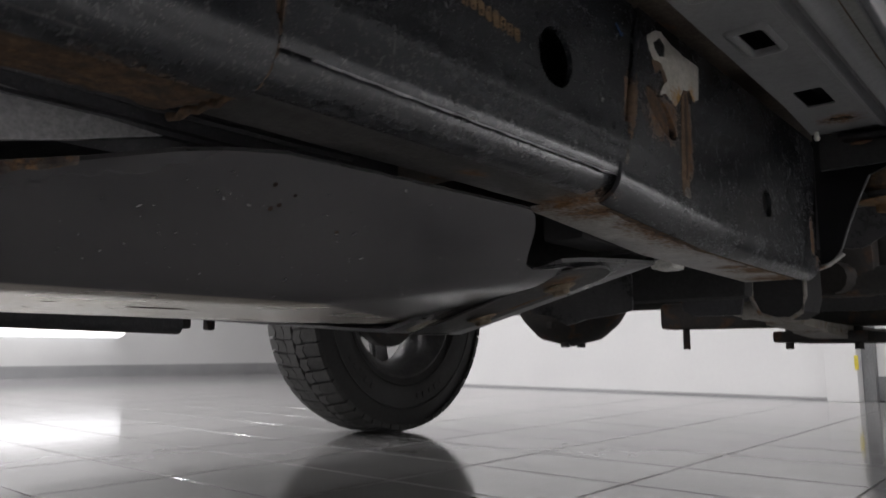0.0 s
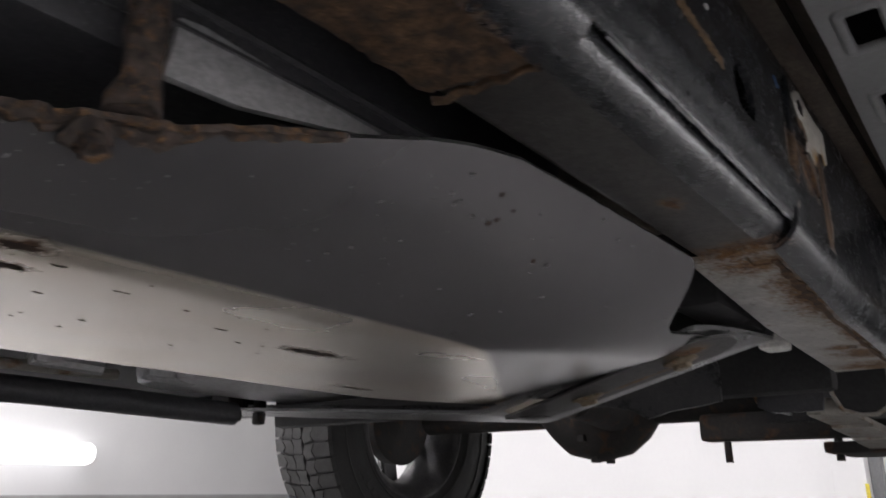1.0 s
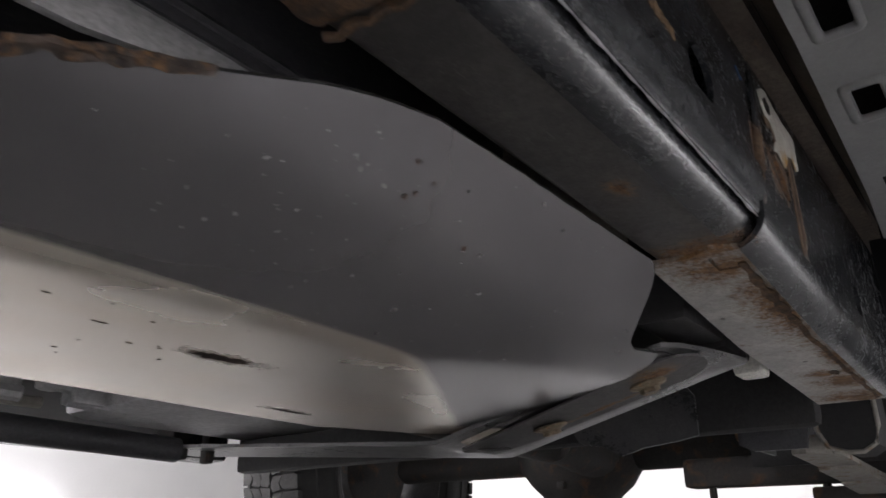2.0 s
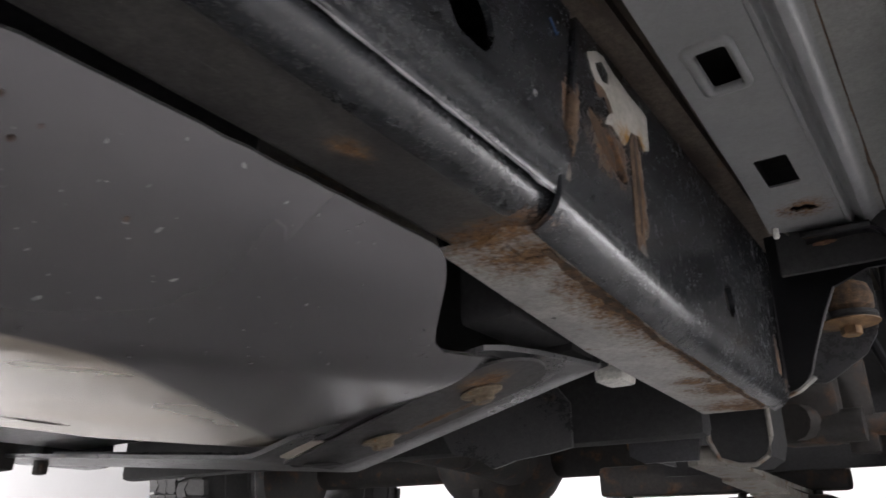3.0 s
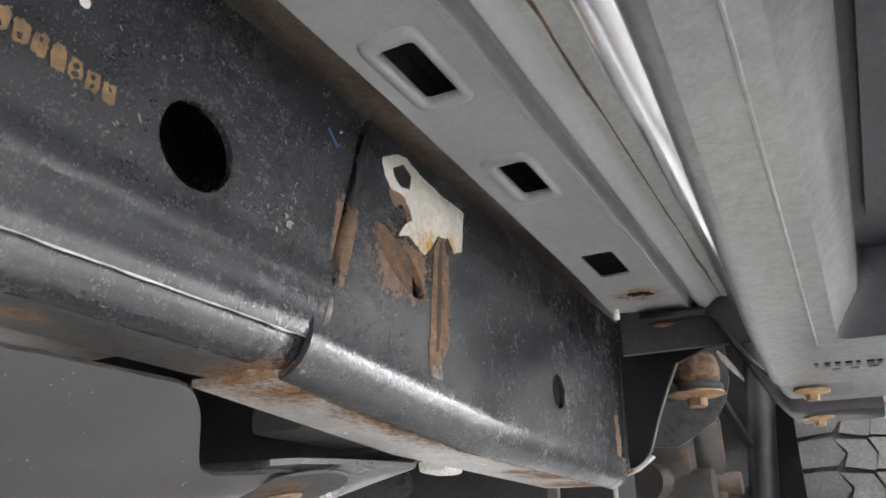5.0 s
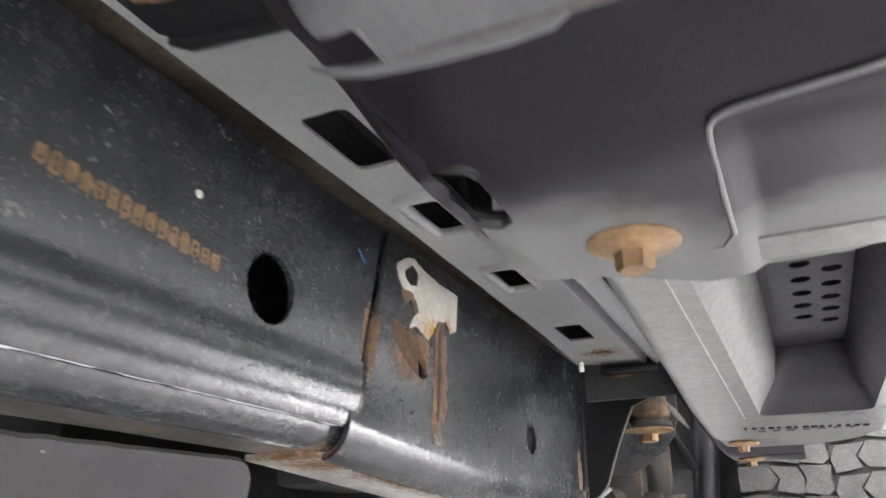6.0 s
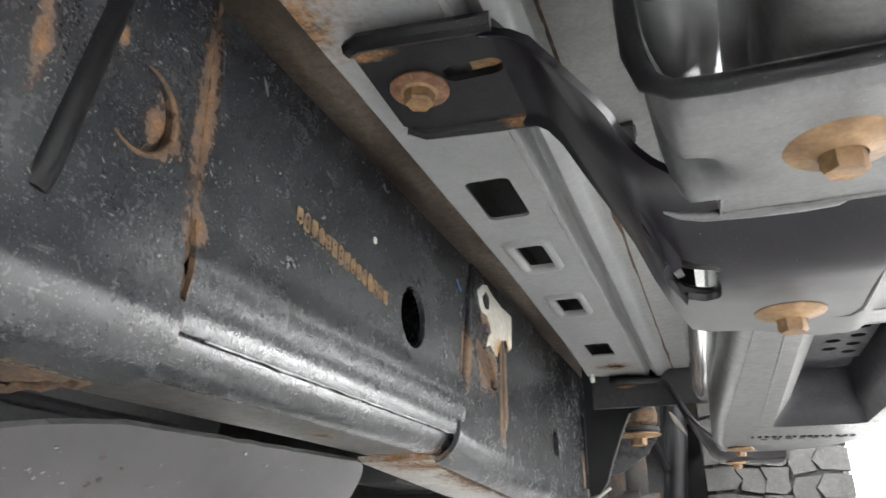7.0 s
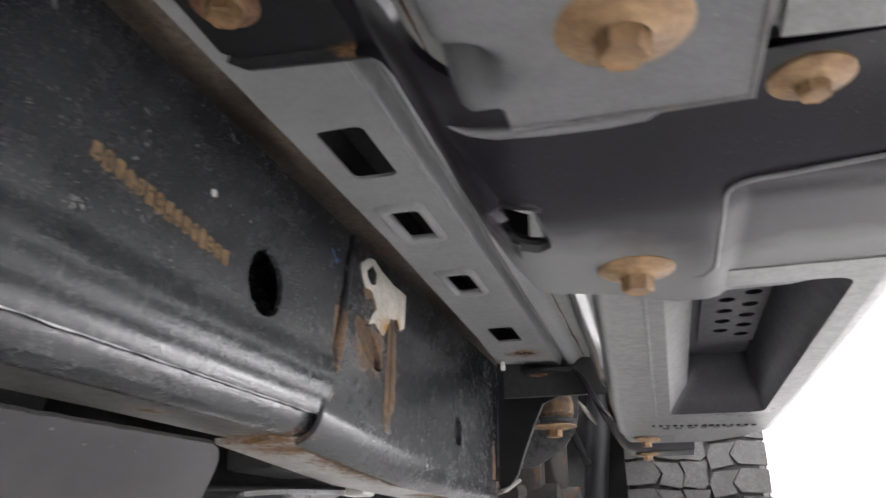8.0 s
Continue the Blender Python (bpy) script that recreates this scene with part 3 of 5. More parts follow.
tube(bm, [(-0.1020, 0.322, 0.540), (-0.0900, 0.322, 0.540)], 0.0062, 6, True)
tube(bm, [(-0.0890 - 0.0008 * k, 0.322, 0.540) for k in range(36)], [0.0030 + 0.0005 * (k % 2) for k in range(36)], 10)
part("stud", bm, DARK, rocker, "dark threaded stud with its nut")

bm = bmesh.new()
revolve(bm, [(0.003, 0.0003), (0.0035, 0.0026), (0.006, 0.0034), (0.010, 0.0028), (0.016, 0.0024)], (-0.2150, 0.925, 0.524), 14, "z")
part("clip", bm, WHITE_BIT, sill, "small white plastic clip")

# near chassis rail: a lapped pair of channels, welded to thicker boxes before and behind
rail = empty("chassis_rail", "", "")
rail.parent = truck
rail["label"] = "black painted box-section chassis rail with rusty welds"
bm = bmesh.new()
SEAM = 0.22


def swage(z):
    """The soft bulge pressed along the lower web."""
    f = (z - 0.4365) / 0.0175
    return 0.0010 * (1 + math.cos(math.pi * f)) if abs(f) < 1 else 0.0


def box_bottom(y):
    """The height of the rear box's bottom plate, which drops towards the cab mount."""
    return float(np.interp(y, [0.48, 0.70, 1.04], [0.3945, 0.3790, 0.3745]))


def box_fall(y):
    return box_bottom(y) - 0.3785


def leaned(x):
    return lambda u, v, w: (x - w, u + (SEAM * (v - 0.41) if u > 0.48 else 0), v)


sheet(bm, [(0.180, 0.454), (0.30, 0.454), (0.46, 0.454), (0.492, 0.454), (0.492, 0.558), (0.30, 0.558), (0.180, 0.558)], [circle(0.405, 0.4765, 0.0208, 40)], 0.004, leaned(-0.25))
part("outer_web", bm, CHASSIS, rail, "black web with a large round hole")
bm = bmesh.new()
run(bm, [(-0.25 + swage(0.454 - 0.0015 * k), 0.454 - 0.0015 * k) for k in range(24)] + [(-0.2504, 0.4165), (-0.2510, 0.4135), (-0.2520, 0.4115)], 0.180, 0.4915, 0.003, 20, 0.0003, SEAM)
part("outer_lip", bm, CHASSIS, rail)
bm = bmesh.new()
tube(bm, [(-0.2512, 0.20 + 0.0036 * k, 0.4109) for k in range(81)], [0.0004 + 0.0012 * max(0.0, 0.35 + noise.noise(Vector((k * 0.22, 11, 0)))) for k in range(81)], 6)
part("worn_glint_edge", bm, ALLOY, rail, "thin bright worn edge of the web")
bm = bmesh.new()
run(bm, [(-0.2540, 0.43)] + arc(-0.2700, 0.4125, 0.0160, 0, -82, 9) + [(-0.2745, 0.3968), (-0.2790, 0.3976), (-0.2850, 0.3972), (-0.2950, 0.3966), (-0.3080, 0.3972)] + arc(-0.3190, 0.4055, 0.0080, -90, -180, 5) + [(-0.327, 0.44), (-0.327, 0.557), (-0.256, 0.557)], -1.0, 0.503, 0.0035, 60, 0.0006, SEAM)
channel = part("inner_channel", bm, CHASSIS, rail)
channel.data.materials.append(RAIL_UNDER)
for p in channel.data.polygons:
    p.material_index = 1 if p.center.z < 0.402 and p.center.x < -0.2725 else 0
bm = bmesh.new()
sheet(bm, [(-1.2, 0.419), (0.177, 0.419), (0.177, 0.56), (-1.2, 0.56)], [circle(0.1445, 0.4835, 0.0175, 28)], 0.005, on_side(-0.2475))
run(bm, [(-0.2475, 0.4195), (-0.2475, 0.415)] + arc(-0.2675, 0.4145, 0.020, 0, -86, 9) + [(-0.2710, 0.3942)], -1.2, 0.176, 0.004, 40, 0.0009)
part("front_sleeve", bm, CHASSIS, rail, "thicker sleeve of the rail with a plugged hole")
bm = bmesh.new()
grid = []
for j in range(71):
    y = -1.2 + 1.10 * min(1.0, j / 14) + (0.272 * (j - 14) / 56 if j > 14 else 0)
    row = []
    for i in range(17):
        f = i / 16
        x = -0.2665 - (0.0610 + 0.002 * noise.noise(Vector((y * 60, 8, 0)))) * f
        frayed = (0.004 * noise.noise(Vector((f * 9, 3, 0))) - 0.004 * f) * max(0.0, (y - 0.05) / 0.12)
        lump = 0.0020 * abs(noise.noise(Vector((x * 90, y * 60, 2)))) + 0.0012 * noise.noise(Vector((x * 240, y * 200, 5)))
        row.append((x, y + frayed, 0.3938 + 0.0040 * f ** 3 - lump - 0.0022 * math.exp(-((y - 0.166) / 0.007) ** 2)))
    grid.append(row)
shell(bm, grid, (0, 0, 0.0035))
part("sleeve_bottom", bm, RUST, rail, "rusty ragged bottom plate of the sleeve")
bm = bmesh.new()
sheet(bm, circle(0.1412, 0.4842, 0.0166, 28), [], 0.005, on_side(-0.2486))
part("hole_plug", bm, CHASSIS, rail, "dark plug sitting askew in its rusty hole")
bm = bmesh.new()
bead = [(-0.2468, 0.4185)] + arc(-0.2675, 0.4145, 0.0208, 5, -88, 10) + [(-0.2720 - 0.0053 * k, 0.3930 + 0.0006 * math.sin(k * 1.9)) for k in range(11)]
tube(bm, [(x, 0.1765 + 0.0012 * math.sin(k * 2.2) - 0.0035 * max(0.0, (-0.27 - x) / 0.055), z) for k, (x, z) in enumerate(bead)], [0.0020 + 0.0012 * abs(noise.noise(Vector((k * 0.7, 4, 0)))) for k in range(len(bead))], 8)
for v in bm.verts:
    v.co += 0.0012 * noise.noise_vector(v.co * 260)
part("weld_bead", bm, RUST, rail, "rusty weld bead round the sleeve's end")
bm = bmesh.new()
box(bm, -0.257, -0.2545, 0.122, 0.166, 0.462, 0.505)
part("hole_back", bm, RUST, rail, "red-brown rust behind the plug")
bm = bmesh.new()
tube(bm, [(-0.2475, 0.1445 + 0.0178 * math.cos(a), 0.4835 + 0.0178 * math.sin(a)) for a in (radians(-125 + 215 * k / 16) for k in range(17))], [0.0004 + 0.0011 * math.sin(math.pi * k / 16) for k in range(17)], 8)
part("rust_ring", bm, RUST, rail, "rusty rim round the plug")

# rear box of the rail
bm = bmesh.new()
sheet(bm, [(0.4945, box_bottom(0.49) + 0.0150), (0.70, box_bottom(0.70) + 0.0200), (1.03, box_bottom(1.03) + 0.0225), (1.055, 0.56), (0.70, 0.56), (0.500, 0.56)],
      [circle(0.884, 0.516, 0.0075, 16), circle(0.838, 0.443, 0.0155, 24), [(0.570 + 0.0290 * math.cos(a) - 0.0042 * math.sin(a), 0.4785 - 0.0112 * math.cos(a) + 0.0150 * math.sin(a)) for a in (2 * math.pi * k / 28 for k in range(28))]], 0.005,
      lambda u, v, w: (-0.25 - w, u + (SEAM * (v - 0.41) if u < 0.51 else 0), v))
part("rear_web", bm, CHASSIS, rail, "black rear web with two holes and rust streaks")
bm = bmesh.new()
sheet(bm, [(0.530, 0.452), (0.592, 0.452), (0.589, 0.472), (0.584, 0.505), (0.530, 0.505)], [], 0.002, lambda u, v, w: (-0.2512 - w - 0.03 * (u - 0.53), u, v))
part("slot_back", bm, RUST, rail, "rusty plate behind the slanting slot")
bm = bmesh.new()
run(bm, [(-0.25, 0.4050), (-0.25, 0.4000)] + arc(-0.270, 0.3985, 0.020, 0, -80, 8), 0.4865, 1.03, 0.004, 30, 0.0005, 0.0, 0.41, box_fall)
part("rear_corner", bm, CHASSIS, rail)
bm = bmesh.new()
sheet(bm, [(-0.267, 0.491), (-0.267, 0.70), (-0.267, 1.03), (-0.342, 1.03), (-0.335, 0.70), (-0.330, 0.490), (-0.300, 0.492), (-0.285, 0.484)],
      [[(-0.293, 0.846), (-0.286, 0.843), (-0.280, 0.852), (-0.285, 0.868), (-0.292, 0.862)], circle(-0.300, 0.79, 0.0032, 10), circle(-0.322, 0.62, 0.0022, 8),
       [(-0.291, 0.500), (-0.288, 0.500), (-0.289, 0.520), (-0.270, 0.522), (-0.270, 0.525), (-0.291, 0.523)]], 0.004, lambda u, v, w: (u, v, box_bottom(v) + w))
part("rear_bottom", bm, ZINC, rail, "worn bright bottom plate with brown rust and a crack")
bm = bmesh.new()
grid = []
for j in range(150):
    y = 0.515 + 0.50 * j / 149
    mid = -0.2735 + 0.0022 * noise.noise(Vector((y * 22, 0, 0)))
    half = 0.0018 + 0.0055 * abs(noise.noise(Vector((y * 30, 5, 0))))
    grid.append([(mid + half * (2 * i / 6 - 1), y + 0.002 * noise.noise(Vector((i, y * 60, 3))), box_bottom(y) - 0.0009 - 0.0016 * abs(noise.noise(Vector((i * 0.8, y * 90, 7))))) for i in range(7)])
shell(bm, grid, (0, 0, 0.002))
part("rust_scale", bm, RUST, rail, "flaking ridge of rust scale along the bottom edge")
bm = bmesh.new()
run(bm, [(-0.335, 0.397), (-0.340, 0.41), (-0.345, 0.556), (-0.256, 0.556)], 0.5, 1.03, 0.004)
part("rear_inner_web", bm, CHASSIS, rail)
bm = bmesh.new()
run(bm, [(-0.22, 0.405), (-0.238, 0.392), (-0.262, 0.384), (-0.29, 0.380)], 1.030, 1.042, 0.0025, 3)
part("end_lip", bm, ZINC, rail, "pale curved lip at the rail's end")
bm = bmesh.new()
path = [(-0.2495, 0.4985 + SEAM * (z - 0.41) + 0.0012 * math.sin(z * 300), z) for z in [0.435 + 0.0125 * k for k in range(10)]]
tube(bm, path, [0.0022 + 0.0012 * math.sin(k * 2.1) ** 2 for k in range(10)], 8)
part("weld_seam", bm, CHASSIS, rail, "dark weld, rusted half way, between two rail sections")
bm = bmesh.new()
tube(bm, [(-0.2500, 0.5000 + SEAM * (z - 0.41) + 0.0006 * math.sin(z * 500), z) for z in [0.443 + 0.004 * k for k in range(15)]], [0.0014 + 0.0036 * math.sin(math.pi * (k + 0.6) / 15.2) ** 0.5 + 0.0005 * math.sin(k * 2.7) for k in range(15)], 10)
part("weld_rust", bm, RUST_STREAK, rail, "brown rust along the weld")
bm = bmesh.new()
tube(bm, [(-0.2495, 0.5030, 0.437), (-0.2492, 0.5005, 0.428), (-0.2495, 0.4985, 0.419), (-0.2500, 0.4975, 0.415)], [0.0012, 0.0028, 0.0022, 0.0010], 8)
part("weld_blob", bm, FLECK_GREY, rail, "grey weld blob")
bm = bmesh.new()
tube(bm, [(-0.2490, 0.1785 + 0.0008 * math.sin(k * 1.7), 0.425 + 0.0034 * k) for k in range(40)], [0.0006 + 0.0022 * abs(noise.noise(Vector((k * 0.33, 2, 0)))) for k in range(40)], 8)
part("weld_seam", bm, RUST, rail, "rusty weld at the sleeve's end")
bm = bmesh.new()
tube(bm, [(-0.2525, 0.1105, 0.432), (-0.2512, 0.1110, 0.436), (-0.2505, 0.1125, 0.443), (-0.2505, 0.128, 0.520), (-0.2505, 0.145, 0.60)], [0.0042, 0.0054, 0.0058, 0.0058, 0.0058], 14)
part("strap", bm, ECOAT, rail, "black strap up the rail's side")
# sticker, drip streak, ink and paint marks
bm = bmesh.new()
torn = [(0.545, 0.539), (0.560, 0.549), (0.573, 0.552), (0.589, 0.547), (0.617, 0.545), (0.654, 0.544), (0.650, 0.512), (0.639, 0.507), (0.631, 0.515), (0.616, 0.512), (0.606, 0.500), (0.598, 0.492), (0.590, 0.495), (0.578, 0.498),
        (0.566, 0.494), (0.570, 0.501), (0.582, 0.511), (0.578, 0.518), (0.571, 0.524), (0.557, 0.522), (0.549, 0.528)]
edge = []
for (u0, v0), (u1, v1) in zip(torn, torn[1:] + torn[:1]):
    for f in (0.0, 0.35, 0.7):
        edge.append((u0 + (u1 - u0) * f + random.uniform(-0.0007, 0.0007), v0 + (v1 - v0) * f + random.uniform(-0.0007, 0.0007)))
sheet(bm, edge, [[(0.557, 0.537), (0.570, 0.546), (0.580, 0.542), (0.578, 0.531), (0.567, 0.528), (0.559, 0.532)]], 0.0006, on_side(-0.2488))
backing = [(0.553, 0.520), (0.560, 0.530), (0.570, 0.5285), (0.580, 0.531), (0.590, 0.538), (0.596, 0.520), (0.594, 0.503), (0.583, 0.498), (0.572, 0.496), (0.577, 0.508), (0.570, 0.517), (0.560, 0.512)]
stain = bmesh.new()
sheet(stain, [(u + random.uniform(-0.001, 0.001), v + random.uniform(-0.001, 0.001)) for u, v in backing], [], 0.0004, on_side(-0.2494))
part("stained_paper", stain, RUST_STREAK, rail, "brown stained layer under the sticker")
part("sticker", bm, PAPER, rail, "torn cream paper sticker stained with rust")
bm = bmesh.new()
drip = [(0.617 + 0.011 * math.cos(a) * (1 if math.sin(a) < 0.6 else 0.8), 0.463 + 0.052 * math.copysign(abs(math.sin(a)) ** 0.35, math.sin(a)) ) for a in (2 * math.pi * k / 60 for k in range(60))]
sheet(bm, [(u * 0.75 + 0.617 * 0.25 + 0.004 * (v - 0.463) / 0.05 + random.uniform(-0.0009, 0.0009), v + random.uniform(-0.001, 0.001)) for u, v in drip], [], 0.0008, on_side(-0.2494))
part("rust_streak", bm, RUST_STREAK, rail, "long rusty drip below the sticker")
bm = bmesh.new()
sheet(bm, [(0.6185 + 0.0026 * math.cos(a) + random.uniform(-0.0005, 0.0005) + 0.003 * math.sin(a), 0.470 + 0.040 * math.copysign(abs(math.sin(a)) ** 0.4, math.sin(a))) for a in (2 * math.pi * k / 40 for k in range(40))], [], 0.0008, on_side(-0.2490))
part("rust_streak", bm, RUST_DARK, rail, "dark groove down the drip")
bm = bmesh.new()
revolve(bm, [(0.0016, 0.0002), (0.0014, 0.0038), (0.0004, 0.0070), (-0.0005, 0.0078)], (-0.2498, 0.6165, 0.4165), 14)
part("drip_end", bm, FLECK_GREY, rail, "pale crusted end of the drip")
for k in range(15):
    bm = bmesh.new()
    u, hgt = 0.254 + 0.0073 * k, random.uniform(0.0080, 0.0112)
    wide = random.uniform(0.0058, 0.0068)
    mid = 0.4885 - 0.00085 * k
    holes = [[(u + wide * random.uniform(0.42, 0.58) + 0.0013 * math.cos(a) * random.uniform(0.6, 1.3), mid + f * hgt + 0.0014 * math.sin(a) * random.uniform(0.6, 1.3)) for a in (2 * math.pi * q / 7 for q in range(7))] for f in (-0.22, 0.21) if random.random() < 0.55]
    sheet(bm, [(u + wide * (0.5 + 0.5 * math.cos(a)) + random.uniform(-0.0005, 0.0005), mid + hgt / 2 * math.copysign(abs(math.sin(a)) ** 0.3, math.sin(a)) + random.uniform(-0.0010, 0.0010)) for a in (2 * math.pi * q / 16 for q in range(16))], holes, 0.0004, on_side(-0.2495))
    part("ink_bar", bm, OCHRE, rail, "faded ochre ink stamp")
bm = bmesh.new()
tube(bm, [(-0.2497, 0.4925, 0.532), (-0.2495, 0.501, 0.524), (-0.2496, 0.503, 0.5275)], 0.0006, 6)
part("paint_mark", bm, BLUE, rail, "small blue paint mark")
bm = bmesh.new()
revolve(bm, [(0.0008, 0.0002), (0.0006, 0.0022), (-0.0005, 0.0026)], (-0.25, 0.3425, 0.508), 12)
part("white_drop", bm, WHITE_BIT, rail, "white paint drop")
# pale flecks of dried dirt on the rail's side
FLECK = shade("pale_dried_dirt", (0.10, 0.10, 0.10), (0.30, 0.295, 0.285), rough=0.6, grain=900, patch=300, bump=0.1)


def fleck_mesh(bm, spot, place, size, long=1.0):
    """One small ragged flake; place maps two surface coordinates to the world."""
    turn, n = random.uniform(0, 3.14), random.randint(5, 7)
    ring = []
    for k in range(n):
        a = 2 * math.pi * k / n
        u, v = size * long * math.cos(a) * random.uniform(0.5, 1.3), size * math.sin(a) * random.uniform(0.5, 1.3)
        ring.append(bm.verts.new(place(spot[0] + u * math.cos(turn) - v * math.sin(turn), spot[1] + u * math.sin(turn) + v * math.cos(turn))))
    bm.faces.new(ring)


bm = bmesh.new()
HOLLOWS = [(0.405, 0.4765, 0.024), (0.1445, 0.4835, 0.020), (0.570, 0.4785, 0.030), (0.884, 0.516, 0.010), (0.838, 0.443, 0.018), (0.61, 0.525, 0.05)]
made = 0
while made < 7000:
    u, v = random.uniform(0.0, 1.02), random.uniform(0.432, 0.556)
    if any((u - a) ** 2 + (v - b) ** 2 < r * r for a, b, r in HOLLOWS) or 0.172 < u < 0.184 or -0.006 < u - 0.4985 - 0.22 * (v - 0.41) < 0.008:
        continue
    made += 1
    if u > 0.52 and random.random() < 0.6:
        continue
    if noise.noise(Vector((u * 16, v * 22, 3))) + 0.5 * noise.noise(Vector((u * 60, v * 70, 9))) < random.uniform(-0.7, 0.45):
        continue
    side = -0.2472 if u < 0.177 else -0.2497
    fleck_mesh(bm, (u, v), lambda a, b: (side + (swage(b) if 0.18 < a < 0.49 else 0.0), a, b), 0.00019 * math.exp(random.gauss(0.15, 0.55)), random.uniform(1.0, 3.2))
for u, v in ((0.322, 0.452), (0.466, 0.464), (0.321, 0.454), (0.251, 0.462), (0.850, 0.490)):
    for k in range(9):
        fleck_mesh(bm, (u + random.gauss(0, 0.0022), v + random.gauss(0, 0.0018)), lambda a, b: (-0.2496 + 0.00005 * k, a, b), random.uniform(0.0005, 0.0016), 1.6)
flecks = part("dried_dirt", bm, FLECK, rail, "pale flecks of dried dirt on the paint")
tagged(flecks, "pale flecks of dried dirt on the paint", kind="stuff")
# far rail
bm = bmesh.new()
box(bm, 2 * TX + 0.25, 2 * TX + 0.335, -1.2, 1.05, 0.38, 0.56, 0.012)
part("far_chassis_rail", bm, CHASSIS, truck)

# fuel tank and its skid plate
CREASE_X, CREASE_Y = -0.423, 0.315


def skid_height(x, y):
    soft = lambda d, w: w * math.log1p(math.exp(min(40.0, d / w)))
    side = 0.69 * soft(x - CREASE_X, 0.006) + 0.12 * soft(x - CREASE_X - 0.055, 0.010)
    rear = 0.19 * soft(0.853 * (x - CREASE_X) + 0.52 * (y - CREASE_Y), 0.010) if y > 0 else 0.0
    back = 0.5 * soft(-0.676 - x, 0.004)
    return 0.312 + (side ** 2.5 + rear ** 2.5) ** 0.4 + back + 0.0003 * noise.noise(Vector((x * 14, y * 11, 0)))


SKID_RIGHT = [(-0.6, -0.385), (0.0, -0.384), (0.077, -0.366), (0.107, -0.355), (0.142, -0.345), (0.182, -0.332), (0.208, -0.326), (0.24, -0.3215), (0.30, -0.3205), (0.36, -0.3205), (0.472, -0.3205), (0.482, -0.3220), (0.490, -0.3255), (0.500, -0.3320), (0.508, -0.339), (0.53, -0.361), (0.542, -0.371), (0.56, -0.376), (0.60, -0.373), (0.64, -0.366), (0.672, -0.369), (0.686, -0.378), (0.692, -0.395)]
SKID_LEFT = [(-0.6, -0.70), (0.45, -0.690), (0.605, -0.607), (0.64, -0.575), (0.692, -0.545)]


def skid_edge(y, side=SKID_RIGHT):
    """The plate's edge, as x at a place along the truck."""
    return float(np.interp(y, [p[0] for p in side], [p[1] for p in side]))


def tail_height(x):
    return 0.350 + 0.263 * (x + 0.41)


bm = bmesh.new()
ys = [-0.6 + 0.04 * k for k in range(15)] + [0.012 * k for k in range(38)] + [0.456 + 0.004 * k for k in range(60)]
ys = sorted(set(round(y, 4) for y in ys if y <= 0.692))
grid = []
for y in ys:
    xl, xr = skid_edge(y, SKID_LEFT), skid_edge(y)
    fold = min(1.0, max(0.0, (y - 0.612) / 0.010))
    row = []
    for i in range(61):
        x = xl + (xr - xl) * i / 60
        dents = 0.0010 * math.sin(y * 210 + x * 60) * math.exp(-((y - 0.345) / 0.055) ** 2 - ((x + 0.345) / 0.030) ** 2)
        row.append((x, y, (skid_height(x, y) + dents) * (1 - fold) + tail_height(x) * fold))
    grid.append(row)
shell(bm, grid, (-0.0015, 0, 0.0025))
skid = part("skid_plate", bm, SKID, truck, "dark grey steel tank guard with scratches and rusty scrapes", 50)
bm = bmesh.new()
box(bm, -0.66, -0.380, -0.55, 0.40, 0.380, 0.56, 0.03)
tank = part("fuel_tank", bm, TANK, truck, "black fuel tank above its guard")
for k in range(5):
    bm = bmesh.new()
    tube(bm, [(-0.3795 - 0.002 * k, -0.5 + 0.06 * j, 0.402 + 0.014 * k + 0.001 * math.sin(j * 1.3 + k)) for j in range(15)], 0.0035, 8)
    part("moulded_rib", bm, TANK, tank)
bm = bmesh.new()
sheet(bm, [(0.066, 0.372), (0.075, 0.407), (0.086, 0.409), (0.14, 0.404), (0.196, 0.399), (0.150, 0.386), (0.100, 0.374)], [], 0.004, lambda u, v, w: (-0.370 - w - 0.3 * (v - 0.38), u, v))
part("tank_strap", bm, TANK_GREY, tank, "grey metal strap end beside the tank")
bm = bmesh.new()
tube(bm, [(-0.371, 0.058, 0.50 - 0.148 * k / 16) for k in range(17)], [0.004 + 0.006 * (k / 16) ** 3 for k in range(17)], 16)
for v in bm.verts:
    v.co += 0.006 * noise.noise_vector(v.co * 95)
part("strap_post", bm, CRUST, tank, "rust-crusted post of the strap")
bm = bmesh.new()
grid = []
for j in range(140):
    y = -0.55 + 0.69 * (j / 139) ** 0.6
    e = skid_edge(y)
    fade = max(0.0, min(1.0, (0.142 - y) / 0.06))
    wide = (0.007 + 0.008 * noise.noise(Vector((0, y * 38, 1)))) * (0.30 + 0.70 * fade)
    row = []
    for i in range(11):
        x = e + (0.003 + 0.006 * noise.noise(Vector((3, y * 130, 2)))) * fade - wide * i / 10
        lump = 0.0035 * abs(noise.noise(Vector((x * 230, y * 230, 4)))) + 0.003 * max(0.0, noise.noise(Vector((x * 70, y * 70, 9))))
        row.append((x, y, skid_height(min(x, e), y) - 0.0006 - lump * fade * math.sin(math.pi * (i + 0.5) / 11)))
    grid.append(row)
shell(bm, grid, (0, 0, 0.003))
part("crusted_flange", bm, CRUST, skid, "rust-crusted edge of the guard")
bm = bmesh.new()
bolt_mesh(bm, 0.009, 0.006, 0.004)
